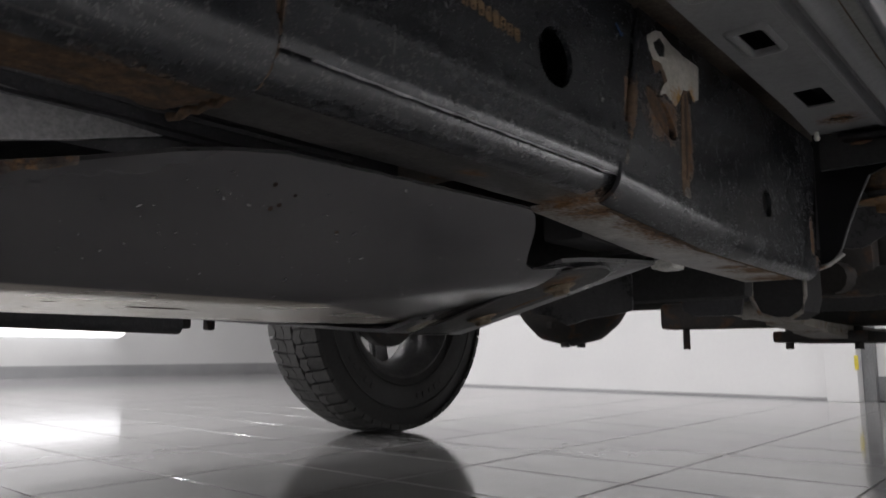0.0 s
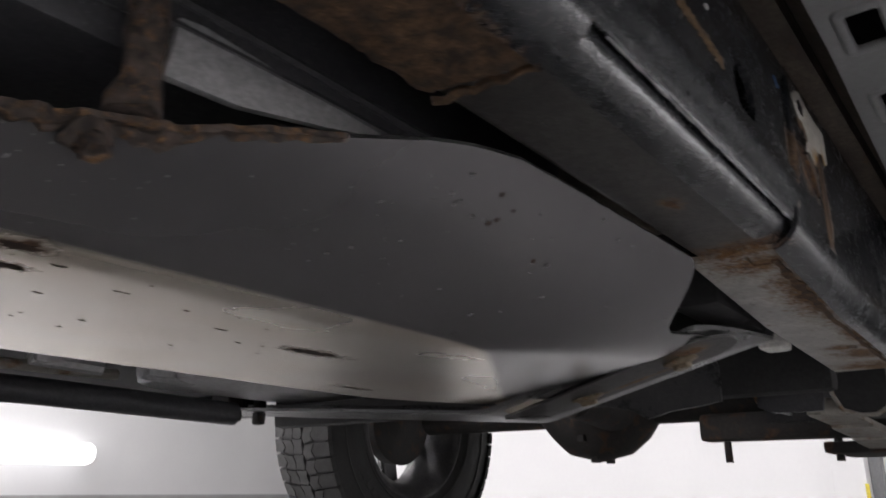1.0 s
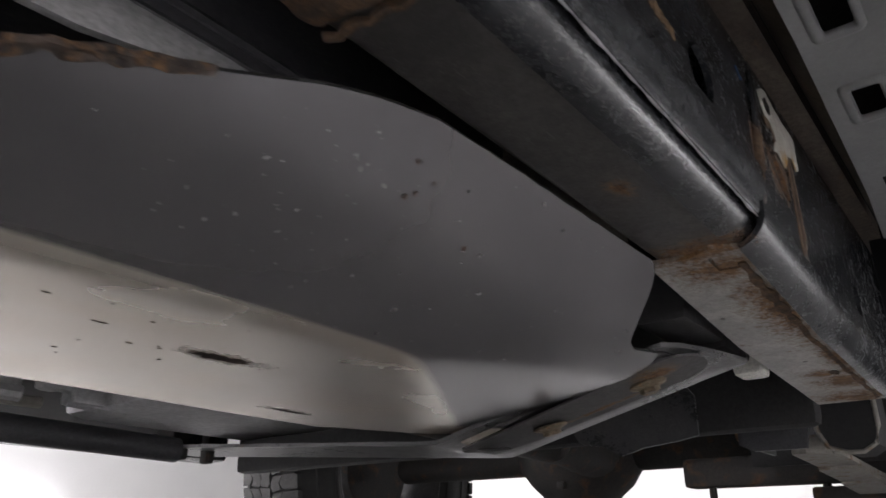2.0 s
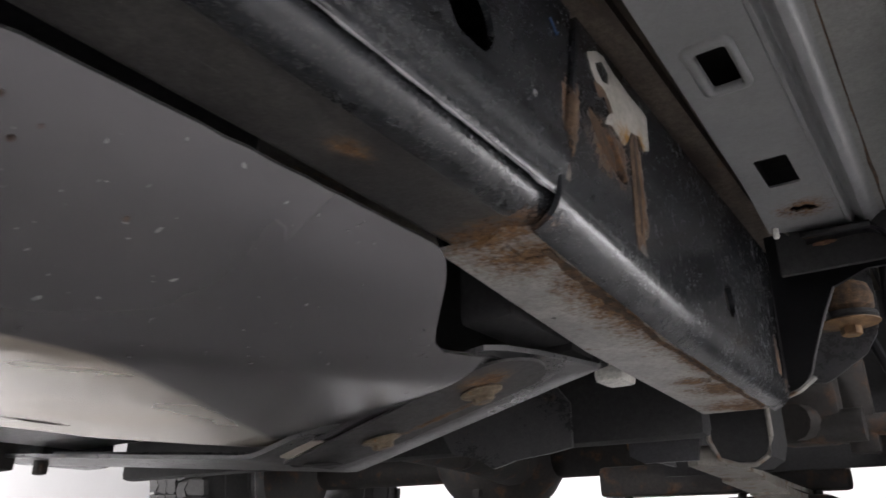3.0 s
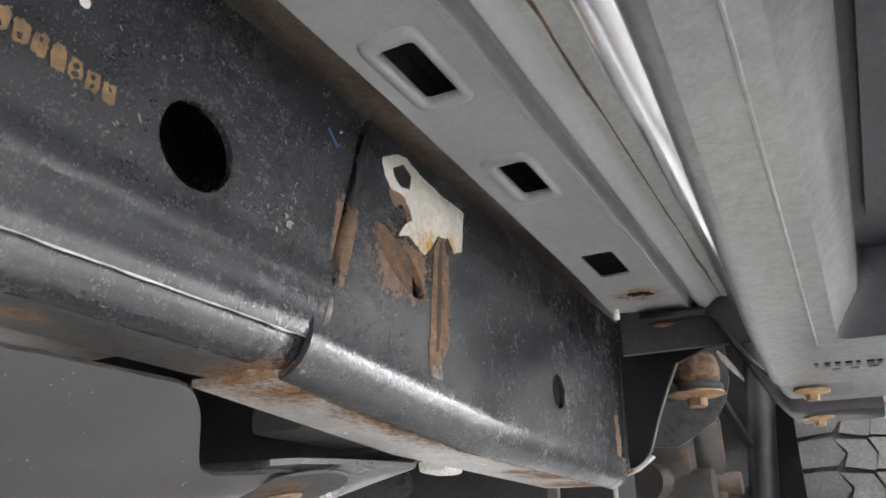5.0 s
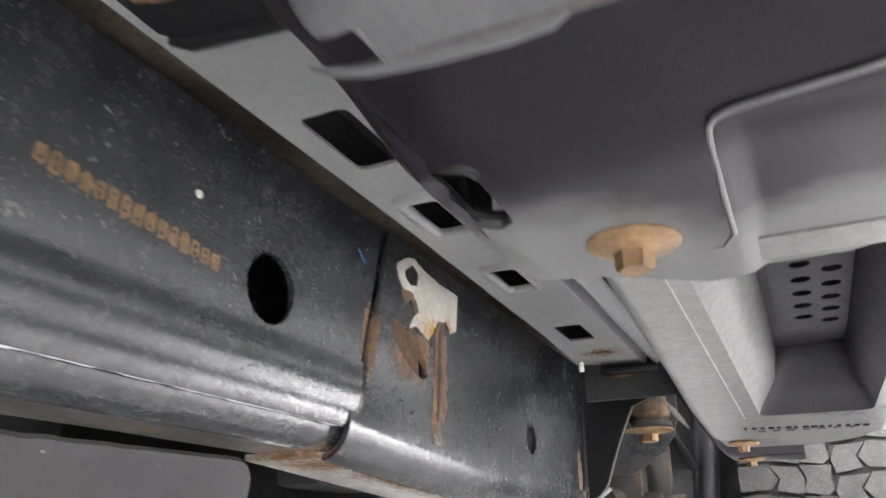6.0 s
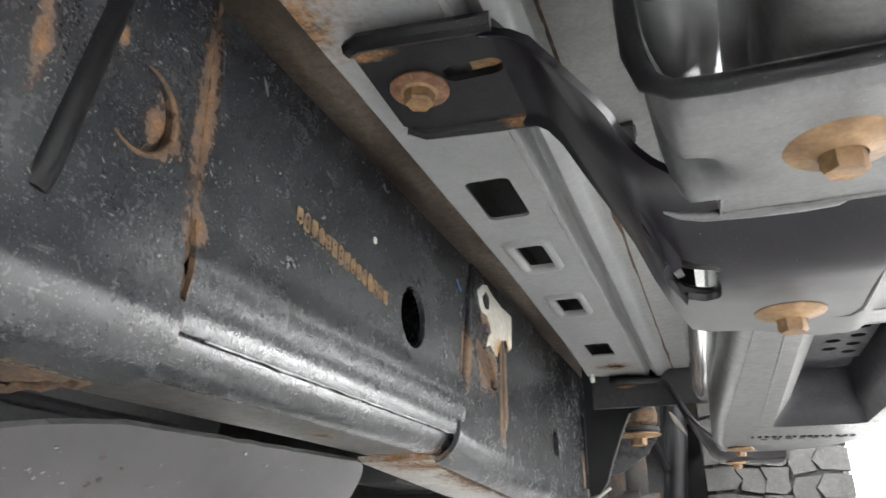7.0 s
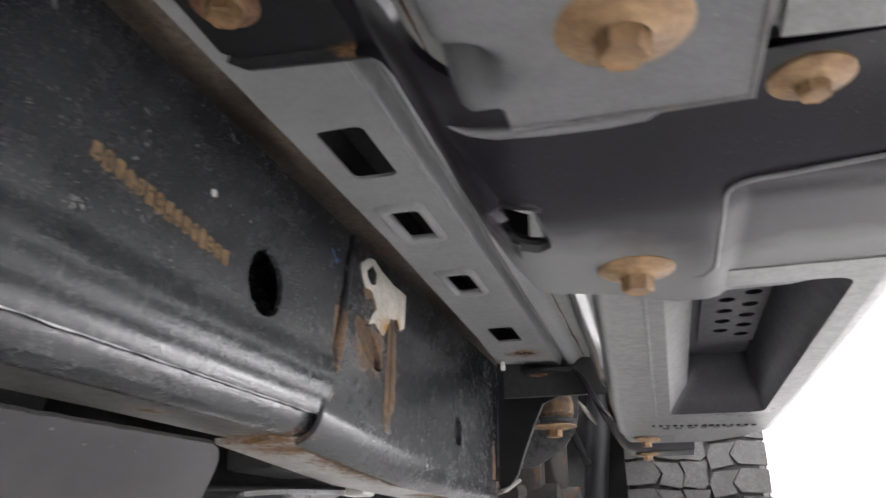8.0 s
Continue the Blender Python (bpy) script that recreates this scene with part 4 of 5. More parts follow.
for v in bm.verts:
    v.co += 0.003 * noise.noise_vector(v.co * 120)
b = part("bolt", bm, CRUST, skid, "bolt buried in rust crust")
b.location, b.rotation_euler = (-0.378, 0.046, 0.343), (0, -0.62, 0.4)
for k in range(26):
    x, y, b = random.uniform(-0.58, -0.44), random.uniform(0.02, 0.27), 0.0007 * math.exp(random.gauss(0.6, 0.8))
    a = min(0.5 * b, random.uniform(0.0002, 0.0006))
    bm = bmesh.new()
    sheet(bm, [(x + a * math.cos(t) * random.uniform(0.5, 1.4) + 0.12 * b * math.sin(t * 1.7), y + b * math.sin(t) * random.uniform(0.7, 1.2)) for t in (2 * math.pi * i / 14 for i in range(14))], [], 0.0006, lambda u, v, w: (u, v, skid_height(u, v) - 0.0003 + w))
    part("scrape", bm, RUST_DARK, skid, "short dark scrape")
for x, y in ((-0.338, 0.245), (-0.352, 0.252), (-0.342, 0.262), (-0.36, 0.31), (-0.349, 0.256)):
    bm = bmesh.new()
    sheet(bm, circle(0, 0, random.uniform(0.0007, 0.0014), 9, 1.2), [], 0.0005, lambda u, v, w: (x + u, y + v, skid_height(x + u, y + v) - 0.0004 + w))
    part("pit", bm, RUST_DARK, skid, "small dark pit")
for x, y, a, b in ((-0.512, 0.272, 0.006, 0.020), (-0.622, 0.42, 0.003, 0.017), (-0.430, 0.05, 0.004, 0.009), (-0.458, 0.056, 0.004, 0.008)):
    bm = bmesh.new()
    ring = [(x + a * math.cos(t) * random.uniform(0.35, 1.3), y + b * math.sin(t) * random.uniform(0.6, 1.25)) for t in (2 * math.pi * k / 34 for k in range(34))]
    sheet(bm, ring, [], 0.0006, lambda u, v, w: (u, v, skid_height(u, v) - 0.0003 + w))
    part("drain_slot", bm, RUST_DARK, skid, "scraped dark drain opening")

bm = bmesh.new()
for k in range(500):
    y = random.uniform(0.0, 0.62)
    x = random.uniform(-0.44, skid_edge(y) - 0.004)
    if noise.noise(Vector((x * 20, y * 12, 8))) > random.uniform(-0.5, 0.4):
        fleck_mesh(bm, (x, y), lambda a, b: (a, b, skid_height(a, b) - 0.0003), 0.00026 * math.exp(random.gauss(0.30, 0.5)), random.uniform(1.0, 2.5))
flecks = part("dried_dirt", bm, FLECK, skid)
tagged(flecks, "pale flecks of dried dirt on the guard", kind="stuff")

# cross member that carries the guard's tail
bm = bmesh.new()
grid = []
for i in range(60):
    x = -0.340 - 0.875 * (i / 59) ** 1.25
    z = max(0.354 + 0.263 * (x + 0.41), 0.302) if x > -0.62 else 0.302 + 0.067 * (-0.62 - x)
    front = 0.60 if x < -0.375 else 0.60 + 0.132 * ((x + 0.375) / 0.035) ** 2
    grid.append([(x, front + (0.738 - front) * k / 6, z + 0.0005 * noise.noise(Vector((x * 30, k, 0)))) for k in range(7)] + [(x, 0.741, z + 0.002), (x, 0.742, z + 0.016)])
shell(bm, grid, (0, -0.001, 0.004))
cross = part("cross_member", bm, CROSS, truck, "dark grey pressed cross member under the tank guard's tail")
bm = bmesh.new()
bar = [(-0.60, 0.690), (-0.545, 0.690), (-0.50, 0.690), (-0.45, 0.690), (-0.40, 0.689)] + [(-0.384 + 0.033 * math.cos(radians(a)), 0.650 + 0.039 * math.sin(radians(a))) for a in range(80, -81, -16)] + [(-0.40, 0.613), (-0.45, 0.616), (-0.50, 0.619), (-0.545, 0.622), (-0.60, 0.630)]
sheet(bm, bar, [], 0.002, lambda u, v, w: (u, v, max(tail_height(u), 0.3035) - 0.0035 + w))
part("tail_bar", bm, TAIL, skid, "dark rusty bar along the guard's bolted tail", 50)
bm = bmesh.new()
bolt_mesh(bm, 0.0172, 0.0092, 0.0040)
guard_bolt = part("bolt", bm, GUARD_BOLT, skid, "dull zinc flange bolt with rust")
guard_bolt.location = (-0.4075, 0.656, 0.3478)
guard_bolt.rotation_euler = (0.02, -0.257, 0.3)
twin("bolt", guard_bolt, pose(-0.515, 0.662, 0.3198, 1, -14.7, 40), skid, "rusty flange bolt")
# No opening is cut here; a thin dark sheet paints the slot's shade.
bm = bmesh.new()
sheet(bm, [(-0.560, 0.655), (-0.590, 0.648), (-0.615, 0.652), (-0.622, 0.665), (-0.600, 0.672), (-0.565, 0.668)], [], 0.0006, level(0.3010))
part("slot", bm, DARK, cross, "flat dark patch painted as a slot's shade")
bm = bmesh.new()
box(bm, -0.392, -0.345, 0.60, 0.70, 0.385, 0.50, 0.008)
box(bm, -0.80, -0.345, 0.70, 0.78, 0.38, 0.50, 0.01)
part("cross_box", bm, DARK, cross)
bm = bmesh.new()
box(bm, -0.372, -0.343, 0.795, 0.832, 0.374, 0.398, 0.006)
part("white_clip", bm, WHITE_BIT, truck, "off-white plastic clip beside the rail")
bm = bmesh.new()
sheet(bm, [(-0.64, 0.362), (-0.625, 0.338), (-0.590, 0.331), (-0.566, 0.318), (-0.548, 0.322), (-0.535, 0.326), (-0.490, 0.331), (-0.462, 0.336), (-0.462, 0.385), (-0.49, 0.42), (-0.64, 0.42)], [], 0.004, lambda u, v, w: (u, 0.93 + w, v))
part("rear_bracket_plate", bm, CROSS, truck, "grey bracket plate behind the cross member")

# exhaust, gearbox bits and shaft beyond the guard
bm = bmesh.new()
tube(bm, [(-1.0, -2.2, 0.325), (-1.0, 0.3, 0.325), (-1.0, 0.56, 0.320)], 0.016, 14, True, 0.95)
part("exhaust_pipe", bm, TANK, truck, "black pipe along the underside")
bm = bmesh.new()
tube(bm, [(-0.90, 0.5, 0.41), (-0.95, 1.0, 0.415), (-1.02, 1.75, 0.415)], 0.034, 18)
part("drive_shaft", bm, AXLE, truck, "dark drive shaft to the rear axle")
bm = bmesh.new()
box(bm, -0.99, -0.76, 0.40, 0.66, 0.338, 0.42, 0.02)
part("gearbox", bm, ALLOY, truck, "dull cast alloy gearbox")
for k, (x, y, z, w, l) in enumerate(((-0.90, 0.10, 0.345, 0.018, 0.09), (-0.88, 0.21, 0.350, 0.028, 0.05), (-0.92, 0.29, 0.343, 0.012, 0.07), (-0.87, 0.34, 0.348, 0.030, 0.022), (-0.91, 0.40, 0.341, 0.016, 0.06), (-0.86, 0.02, 0.350, 0.02, 0.08), (-0.90, -0.12, 0.348, 0.03, 0.10))):
    bm = bmesh.new()
    box(bm, x - w, x + w, y - l / 2, y + l / 2, z, z + 0.05, 0.006, Matrix.Rotation(0.04 * (k % 3 - 1), 4, "Z"))
    tube(bm, [(x, y - l / 2, z + 0.006), (x + 0.01, y + l / 2, z + 0.002)], 0.008, 8)
    part("gear_linkage", bm, ALLOY, truck, "dull alloy lever beside the gearbox")
bm = bmesh.new()
tube(bm, [(-0.955, -0.8, 0.338), (-0.95, 0.1, 0.342), (-0.945, 0.36, 0.345)], 0.006, 8)
part("cable", bm, SPRING, truck, "pale thin pipe along the gearbox")
bm = bmesh.new()
box(bm, -1.35, -0.76, -0.9, 0.66, 0.365, 0.45, 0.02)
part("underbody_tray", bm, DARK, truck)
for x, y, z, s in ((-1.06, 0.648, 0.322, 0.010), (-1.075, 0.60, 0.324, 0.022)):
    bm = bmesh.new()
    box(bm, x - s, x + s, y - s * 0.6, y + s * 0.6, z - 0.008, z + 0.06, 0.004)
    part("pipe_hanger", bm, AXLE, truck, "rusty pipe hanger")
bm = bmesh.new()
run(bm, [(2 * TX + 0.10, 0.45), (2 * TX + 0.05, 0.42), (2 * TX - 0.07, 0.42), (2 * TX - 0.09, 0.46), (2 * TX - 0.07, 0.50)], -1.6, 0.95, 0.004)
part("far_running_board", bm, BOARD, truck)

# rear axle, springs and wheels
AXLE_Y, AXLE_Z, TYRE_R = 1.878, 0.437, 0.437
bm = bmesh.new()
tube(bm, [(2 * TX + 0.15, AXLE_Y, AXLE_Z), (-1.30, AXLE_Y, AXLE_Z), (-0.2, AXLE_Y, AXLE_Z)], 0.045, 18)
revolve(bm, [(-0.17, 0.045), (-0.13, 0.085), (-0.08, 0.125), (0.0, 0.142), (0.08, 0.125), (0.13, 0.09), (0.17, 0.045)], (-1.11, AXLE_Y - 0.03, AXLE_Z), 28)
for k in range(10):
    a = 2 * math.pi * k / 10
    box(bm, -1.115, -1.095, AXLE_Y - 0.03 + 0.143 * math.cos(a) - 0.009, AXLE_Y - 0.03 + 0.143 * math.cos(a) + 0.009, AXLE_Z + 0.143 * math.sin(a) - 0.009, AXLE_Z + 0.143 * math.sin(a) + 0.009, 0.002)
tube(bm, [(-1.03, AXLE_Y - 0.10, AXLE_Z), (-0.98, AXLE_Y - 0.40, AXLE_Z - 0.01)], [0.07, 0.045], 16)
axle = part("rear_axle", bm, AXLE, truck, "dark rusty rear axle with a round differential")
bm = bmesh.new()
box(bm, -0.80, -0.30, AXLE_Y - 0.12, AXLE_Y - 0.06, 0.335, 0.40, 0.012)
box(bm, -0.52, -0.33, AXLE_Y - 0.16, AXLE_Y + 0.12, 0.300, 0.325, 0.008)
for x in (-0.50, -0.36, -0.74):
    tube(bm, [(x, AXLE_Y - 0.1, 0.286), (x, AXLE_Y - 0.1, 0.345)], 0.009, 8)
part("spring_clamp", bm, AXLE, axle, "dark clamp plates with bolts under the axle")
for side, x in (("near", -0.40),):
    bm = bmesh.new()
    for leaf in range(3):
        half = 0.62 - 0.16 * leaf
        run(bm, [(x - 0.032, 0), (x + 0.032, 0)], -1, 1, 0.008, 18)
        fresh = [v for v in bm.verts if v.co.z < 0.05 and abs(v.co.y) <= 1.001]
        for v in fresh:
            s = v.co.y
            v.co.y = AXLE_Y - 0.02 + s * half
            v.co.z += 0.335 + 0.012 * abs(s) ** 2 - 0.011 * leaf + 0.1
    for v in bm.verts:
        v.co.z -= 0.1
    part("leaf_spring", bm, SPRING if side == "near" else AXLE, axle, "worn leaf spring pack")
bm = bmesh.new()
sheet(bm, [(-0.475, 0.345), (-0.455, 0.335), (-0.385, 0.335), (-0.380, 0.36), (-0.380, 0.50), (-0.475, 0.50)], [], 0.006, lambda u, v, w: (u, 1.13 + w, v))
box(bm, -0.475, -0.469, 1.13, 1.30, 0.345, 0.50, 0.002)
hanger = part("spring_hanger", bm, TANK, truck, "black spring hanger bracket behind the rail")
bm = bmesh.new()
tube(bm, [(-0.485, 1.16, 0.365), (-0.465, 1.16, 0.365)], 0.011, 10)
part("bolt", bm, BOLT, hanger, "hanger bolt")
bm = bmesh.new()
sheet(bm, [(-0.372, 0.42), (-0.372, 0.36), (-0.362, 0.338), (-0.340, 0.330), (-0.322, 0.330), (-0.306, 0.340), (-0.300, 0.36), (-0.300, 0.42)], [], 0.10, lambda u, v, w: (u, 1.15 + w, v))
part("hanger_block", bm, DARK, hanger)
bm = bmesh.new()
tube(bm, [(-0.374, 1.15, 0.42), (-0.374, 1.15, 0.36), (-0.363, 1.15, 0.336), (-0.340, 1.15, 0.328), (-0.320, 1.15, 0.328), (-0.304, 1.15, 0.338), (-0.298, 1.15, 0.36), (-0.298, 1.15, 0.42)], 0.0032, 8)
tube(bm, [(-0.395, 1.17, 0.343), (-0.362, 1.17, 0.343)], 0.014, 14)
part("hanger_rim", bm, SPRING, hanger, "pale rounded rim and spring eye")

# cab mount on the rail's end
bm = bmesh.new()
sheet(bm, [(-0.25, 0.392), (-0.235, 0.396), (-0.224, 0.412), (-0.214, 0.441), (-0.200, 0.475), (-0.186, 0.505), (-0.150, 0.520), (-0.110, 0.520), (-0.110, 0.60), (-0.25, 0.60)], [], 0.006, lambda u, v, w: (u, 1.050 + w, v))
box(bm, -0.25, -0.203, 1.056, 1.19, 0.488, 0.494, 0.002)
mount = part("cab_mount", bm, ECOAT, truck, "black cab mount bracket at the rail's end")
bm = bmesh.new()
tube(bm, [(-0.2495, 1.049, 0.392), (-0.235, 1.049, 0.396), (-0.224, 1.049, 0.412), (-0.214, 1.049, 0.441), (-0.200, 1.049, 0.475), (-0.186, 1.049, 0.505)], 0.0014, 6)
part("bright_edge", bm, PAD, mount)
bm = bmesh.new()
bolt_mesh(bm, 0.034, 0.012, 0.010, 0.004)
b = part("bolt", bm, BOLT, mount, "large yellow zinc mount bolt with a wide washer")
b.location = (-0.187, 1.150, 0.488)
# Black ring put in for the dark gap between washer and dome.
bm = bmesh.new()
revolve(bm, [(0.0, 0.0003), (0.0, 0.030), (0.004, 0.033), (0.009, 0.032), (0.011, 0.024)], (-0.187, 1.150, 0.488), 24, "z")
part("gap_ring", bm, DARK, mount, "black ring painted as the shaded gap over the washer")
bm = bmesh.new()
revolve(bm, [(0.0, 0.024), (0.006, 0.030), (0.020, 0.031), (0.034, 0.027), (0.042, 0.014), (0.044, 0.0003)], (-0.187, 1.150, 0.498), 24, "z")
part("bush_cup", bm, RUST, mount, "rusty domed cup over the bush")
bm = bmesh.new()
sheet(bm, [(-0.330, 0.60), (-0.330, 0.447), (-0.300, 0.440), (-0.238, 0.436), (-0.228, 0.440), (-0.184, 0.468), (-0.168, 0.492), (-0.160, 0.52), (-0.160, 0.60)], [], 0.004, lambda u, v, w: (u, 1.245 + w, v))
part("rear_gusset", bm, CROSS, mount, "dark grey rear plate of the mount")
bm = bmesh.new()
box(bm, -0.33, -0.24, 1.34, 1.39, 0.37, 0.50, 0.015)
tube(bm, [(-0.30, 1.32, 0.40), (-0.27, 1.40, 0.405), (-0.23, 1.55, 0.40), (-0.21, 1.75, 0.39)], [0.026, 0.024, 0.020, 0.020], 12)
tube(bm, [(-0.335, 1.36, 0.395), (-0.215, 1.36, 0.395)], [0.024, 0.024], 12)
part("shock_absorber", bm, AXLE, truck, "rusty shock absorber behind the cab mount")
bm = bmesh.new()
tube(bm, [(-0.20, 1.25, 0.60), (-0.18, 1.30, 0.50), (-0.17, 1.42, 0.46), (-0.18, 1.58, 0.47)], 0.007, 8)
part("brake_hose", bm, ECOAT, truck, "dirty black brake hose")
bm = bmesh.new()
tube(bm, [(-0.175, 1.50, 0.30), (-0.165, 1.49, 0.40), (-0.150, 1.47, 0.52), (-0.145, 1.46, 0.66)], [0.016, 0.022, 0.022, 0.014], 14)
part("damper", bm, ECOAT, truck, "dark damper in the wheel arch")
bm = bmesh.new()
box(bm, -0.245, -0.205, 1.40, 1.425, 0.36, 0.50, 0.006)
tube(bm, [(-0.265, 1.41, 0.40), (-0.185, 1.41, 0.40)], 0.016, 12)
part("spring_shackle", bm, AXLE, truck, "rusty spring shackle")
# Added dark box; hides the bright wall behind the rail's end.
bm = bmesh.new()
box(bm, -1.55, -0.352, 1.062, 1.10, 0.356, 0.56, 0.012)
part("rear_gap_filler", bm, DARK, truck, "dark box added to fill the bright gap behind the rail")
# Added dark panels; they block the bright wall beside and behind the tyre.
bm = bmesh.new()
box(bm, -0.60, -0.165, 1.62, 1.63, 0.36, 0.66)
box(bm, -0.25, 0.12, 2.33, 2.34, 0.24, 0.9)
run(bm, [(-0.165, 0.66), (-0.165, 0.64)], 1.3, 2.5, 0.004)
part("arch_filler", bm, DARK, truck, "black panels added to fill the wheel arch")


def wheel(x_mid, inward):
    """A wheel with its tyre, rim and drum; inward is +1 or -1, the side that faces the truck's middle."""
    w = new("wheel")
    w.parent, w.location = truck, (x_mid, AXLE_Y, AXLE_Z)
    tagged(w, "black all-terrain tyre on a dull alloy wheel")
    r = TYRE_R
    t = bmesh.new()
    prof = [(-0.100, 0.232), (-0.118, 0.250), (-0.136, 0.300), (-0.138, 0.335), (-0.130, 0.372), (-0.118, r - 0.018), (-0.10, r - 0.011), (0.10, r - 0.011), (0.118, r - 0.018), (0.130, 0.372), (0.138, 0.335), (0.136, 0.300), (0.118, 0.250), (0.100, 0.232)]
    revolve(t, [(0.90 * u, v) for u, v in prof], (0, 0, 0), 72)
    for s in (-1, 1):
        for rr in (0.272, 0.352):
            revolve(t, [(s * (0.1195 if rr < 0.3 else 0.1225), rr - 0.004), (s * (0.1230 if rr < 0.3 else 0.1255), rr), (s * (0.1195 if rr < 0.3 else 0.1225), rr + 0.004)], (0, 0, 0), 72)
        for k in range(22):
            if 3 < k % 11 < 9:
                a = radians(6.0 * k + 100)
                m = Matrix.Rotation(a, 4, "X") @ Matrix.Translation((s * 0.1245, 0, 0.315))
                c = bmesh.ops.create_cube(t, size=1.0, matrix=m @ Matrix.Diagonal((0.003, random.uniform(0.012, 0.024), 0.020, 1)))
    tyre = part("tyre", t, RUBBER, w, "black tyre with raised sidewall bars")
    t = bmesh.new()
    pitches = 58
    step = 2 * math.pi / pitches

    def block(corners, a, top):
        """A tread block from (across, around) corners, sunk into the carcass."""
        lo, hi = [], []
        cu, cv = (sum(p[k] for p in corners) / len(corners) for k in (0, 1))
        for u, v in corners:
            u, v = cu + (u - cu) * 1.05, cv + (v - cv) * 1.07
            q = a + v * step
            sag = 0.012 * max(0.0, (abs(u) - 0.095) / 0.035) ** 1.5
            for ring_, rr in ((lo, r - 0.016 - sag), (hi, top - sag)):
                ring_.append(t.verts.new((0.90 * u, -rr * math.sin(q), rr * math.cos(q))))
        t.faces.new(hi)
        for i in range(len(hi)):
            t.faces.new((lo[i], lo[(i + 1) % len(lo)], hi[(i + 1) % len(hi)], hi[i]))

    for k in range(pitches):
        a = k * step
        for s_ in (-1, 1):
            o = 0.35 if s_ > 0 else 0.0
            block([(s_ * 0.132, o + 0.06), (s_ * 0.132, o + 0.86), (s_ * 0.080, o + 0.80), (s_ * 0.068, o + 0.50), (s_ * 0.084, o + 0.02)], a, r)
            block([(s_ * 0.078, o + 0.08), (s_ * 0.062, o + 0.48), (s_ * 0.070, o + 0.84), (s_ * 0.030, o + 0.98), (s_ * 0.024, o + 0.55), (s_ * 0.034, o + 0.14)], a, r)
        block([(-0.028, 0.10), (-0.019, 0.50), (-0.026, 0.93), (0.010, 1.02), (0.020, 0.85), (0.017, 0.45), (0.022, 0.12)], a, r)
    part("tread", t, TREAD, tyre, "dusty blocky tread")
    t = bmesh.new()
    revolve(t, [(-0.108, 0.250), (-0.112, 0.244), (-0.100, 0.228), (-0.075, 0.222), (-0.04, 0.196), (0.06, 0.200), (0.095, 0.226), (0.110, 0.242), (0.106, 0.250)], (0, 0, 0), 60)
    rim = part("rim", t, RIM, w, "dull alloy rim")
    for k in range(6):
        t = bmesh.new()
        a = radians(60 * k + 12)
        m = Matrix.Rotation(a, 4, "X")
        c = bmesh.ops.create_cube(t, size=1.0, matrix=m @ Matrix.Translation((-inward * 0.055, 0, 0.13)) @ Matrix.Diagonal((0.03, 0.075, 0.17, 1)))
        bmesh.ops.bevel(t, geom=t.edges[:], offset=0.008, segments=2, affect="EDGES")
        part("spoke", t, RIM, rim)
    t = bmesh.new()
    revolve(t, [(-inward * 0.075, 0.0003), (-inward * 0.075, 0.062), (-inward * 0.05, 0.075), (-inward * 0.02, 0.08), (-inward * 0.02, 0.0003)], (0, 0, 0), 32)
    part("hub", t, RIM, w)
    t = bmesh.new()
    revolve(t, [(-inward * 0.015, 0.0003), (-inward * 0.015, 0.135), (inward * 0.035, 0.14), (inward * 0.045, 0.120), (inward * 0.045, 0.0003)], (0, 0, 0), 36)
    part("brake_drum", t, AXLE, w, "rusty dark brake drum")


wheel(2 * TX - 0.016, 1)
wheel(0.016, -1)

# running board with its pocket
board = empty("running_board", "", "")
board.parent = truck
board["label"] = "grey plastic running board with a deep pocket underneath"


def board_edge(y):
    """Where the flat underside ends and rolls up towards the truck."""
    return float(np.interp(y, [0.337, 0.42, 0.56, 0.70, 0.864], [-0.045, -0.049, -0.056, -0.064, -0.069]))


bm = bmesh.new()
grid = []
for k in range(28):
    y = 0.338 + 0.53 * k / 27
    e = board_edge(min(y, 0.864))
    grid.append([(e + 0.0002 - dx, y, 0.4351 + dz) for dx, dz in ((-0.006, 0.0), (-0.0024, 0.0002), (0.0012, 0.0009), (0.0042, 0.0022), (0.0066, 0.0044), (0.0082, 0.0076), (0.0090, 0.012), (0.0092, 0.018), (0.0084, 0.032), (0.0070, 0.055))])
shell(bm, grid, (0.003, 0, 0.0025))
part("rolled_edge", bm, BOARD, board, "rounded inner edge of the running board", 60)
bm = bmesh.new()
POCKET = rounded(-0.022, 0.056, 0.358, 0.728, 0.010)
sheet(bm, [(board_edge(0.337), 0.337), (0.066, 0.337), (0.070, 0.60), (0.068, 0.860), (0.055, 0.872), (-0.060, 0.872), (board_edge(0.864), 0.864), (board_edge(0.70), 0.70), (board_edge(0.56), 0.56), (board_edge(0.42), 0.42)], [POCKET], 0.004, level(0.435))
part("underside", bm, BOARD, board)
bm = bmesh.new()
sheet(bm, [(0.0055, -1.6), (0.066, -1.6), (0.066, 0.186), (0.0055, 0.180)], [], 0.004, level(0.435))
part("underside", bm, BOARD, board)
bm = bmesh.new()
sheet(bm, [(-0.06, -1.6), (0.0, -1.6), (0.0, 0.02), (-0.06, 0.01)], [], 0.004, level(0.437))
part("underside", bm, BOARD, board)
bm = bmesh.new()
run(bm, [(-0.0440, 0.500), (-0.0430, 0.468), (-0.0405, 0.456), (-0.0350, 0.4490), (-0.026, 0.4465), (-0.010, 0.4455), (0.0650, 0.4455)], -1.55, 0.190, 0.003, 16)
part("inner_panel", bm, BOARD, board, "rounded grey inner panel of the board", 60)
bm = bmesh.new()
rings = []
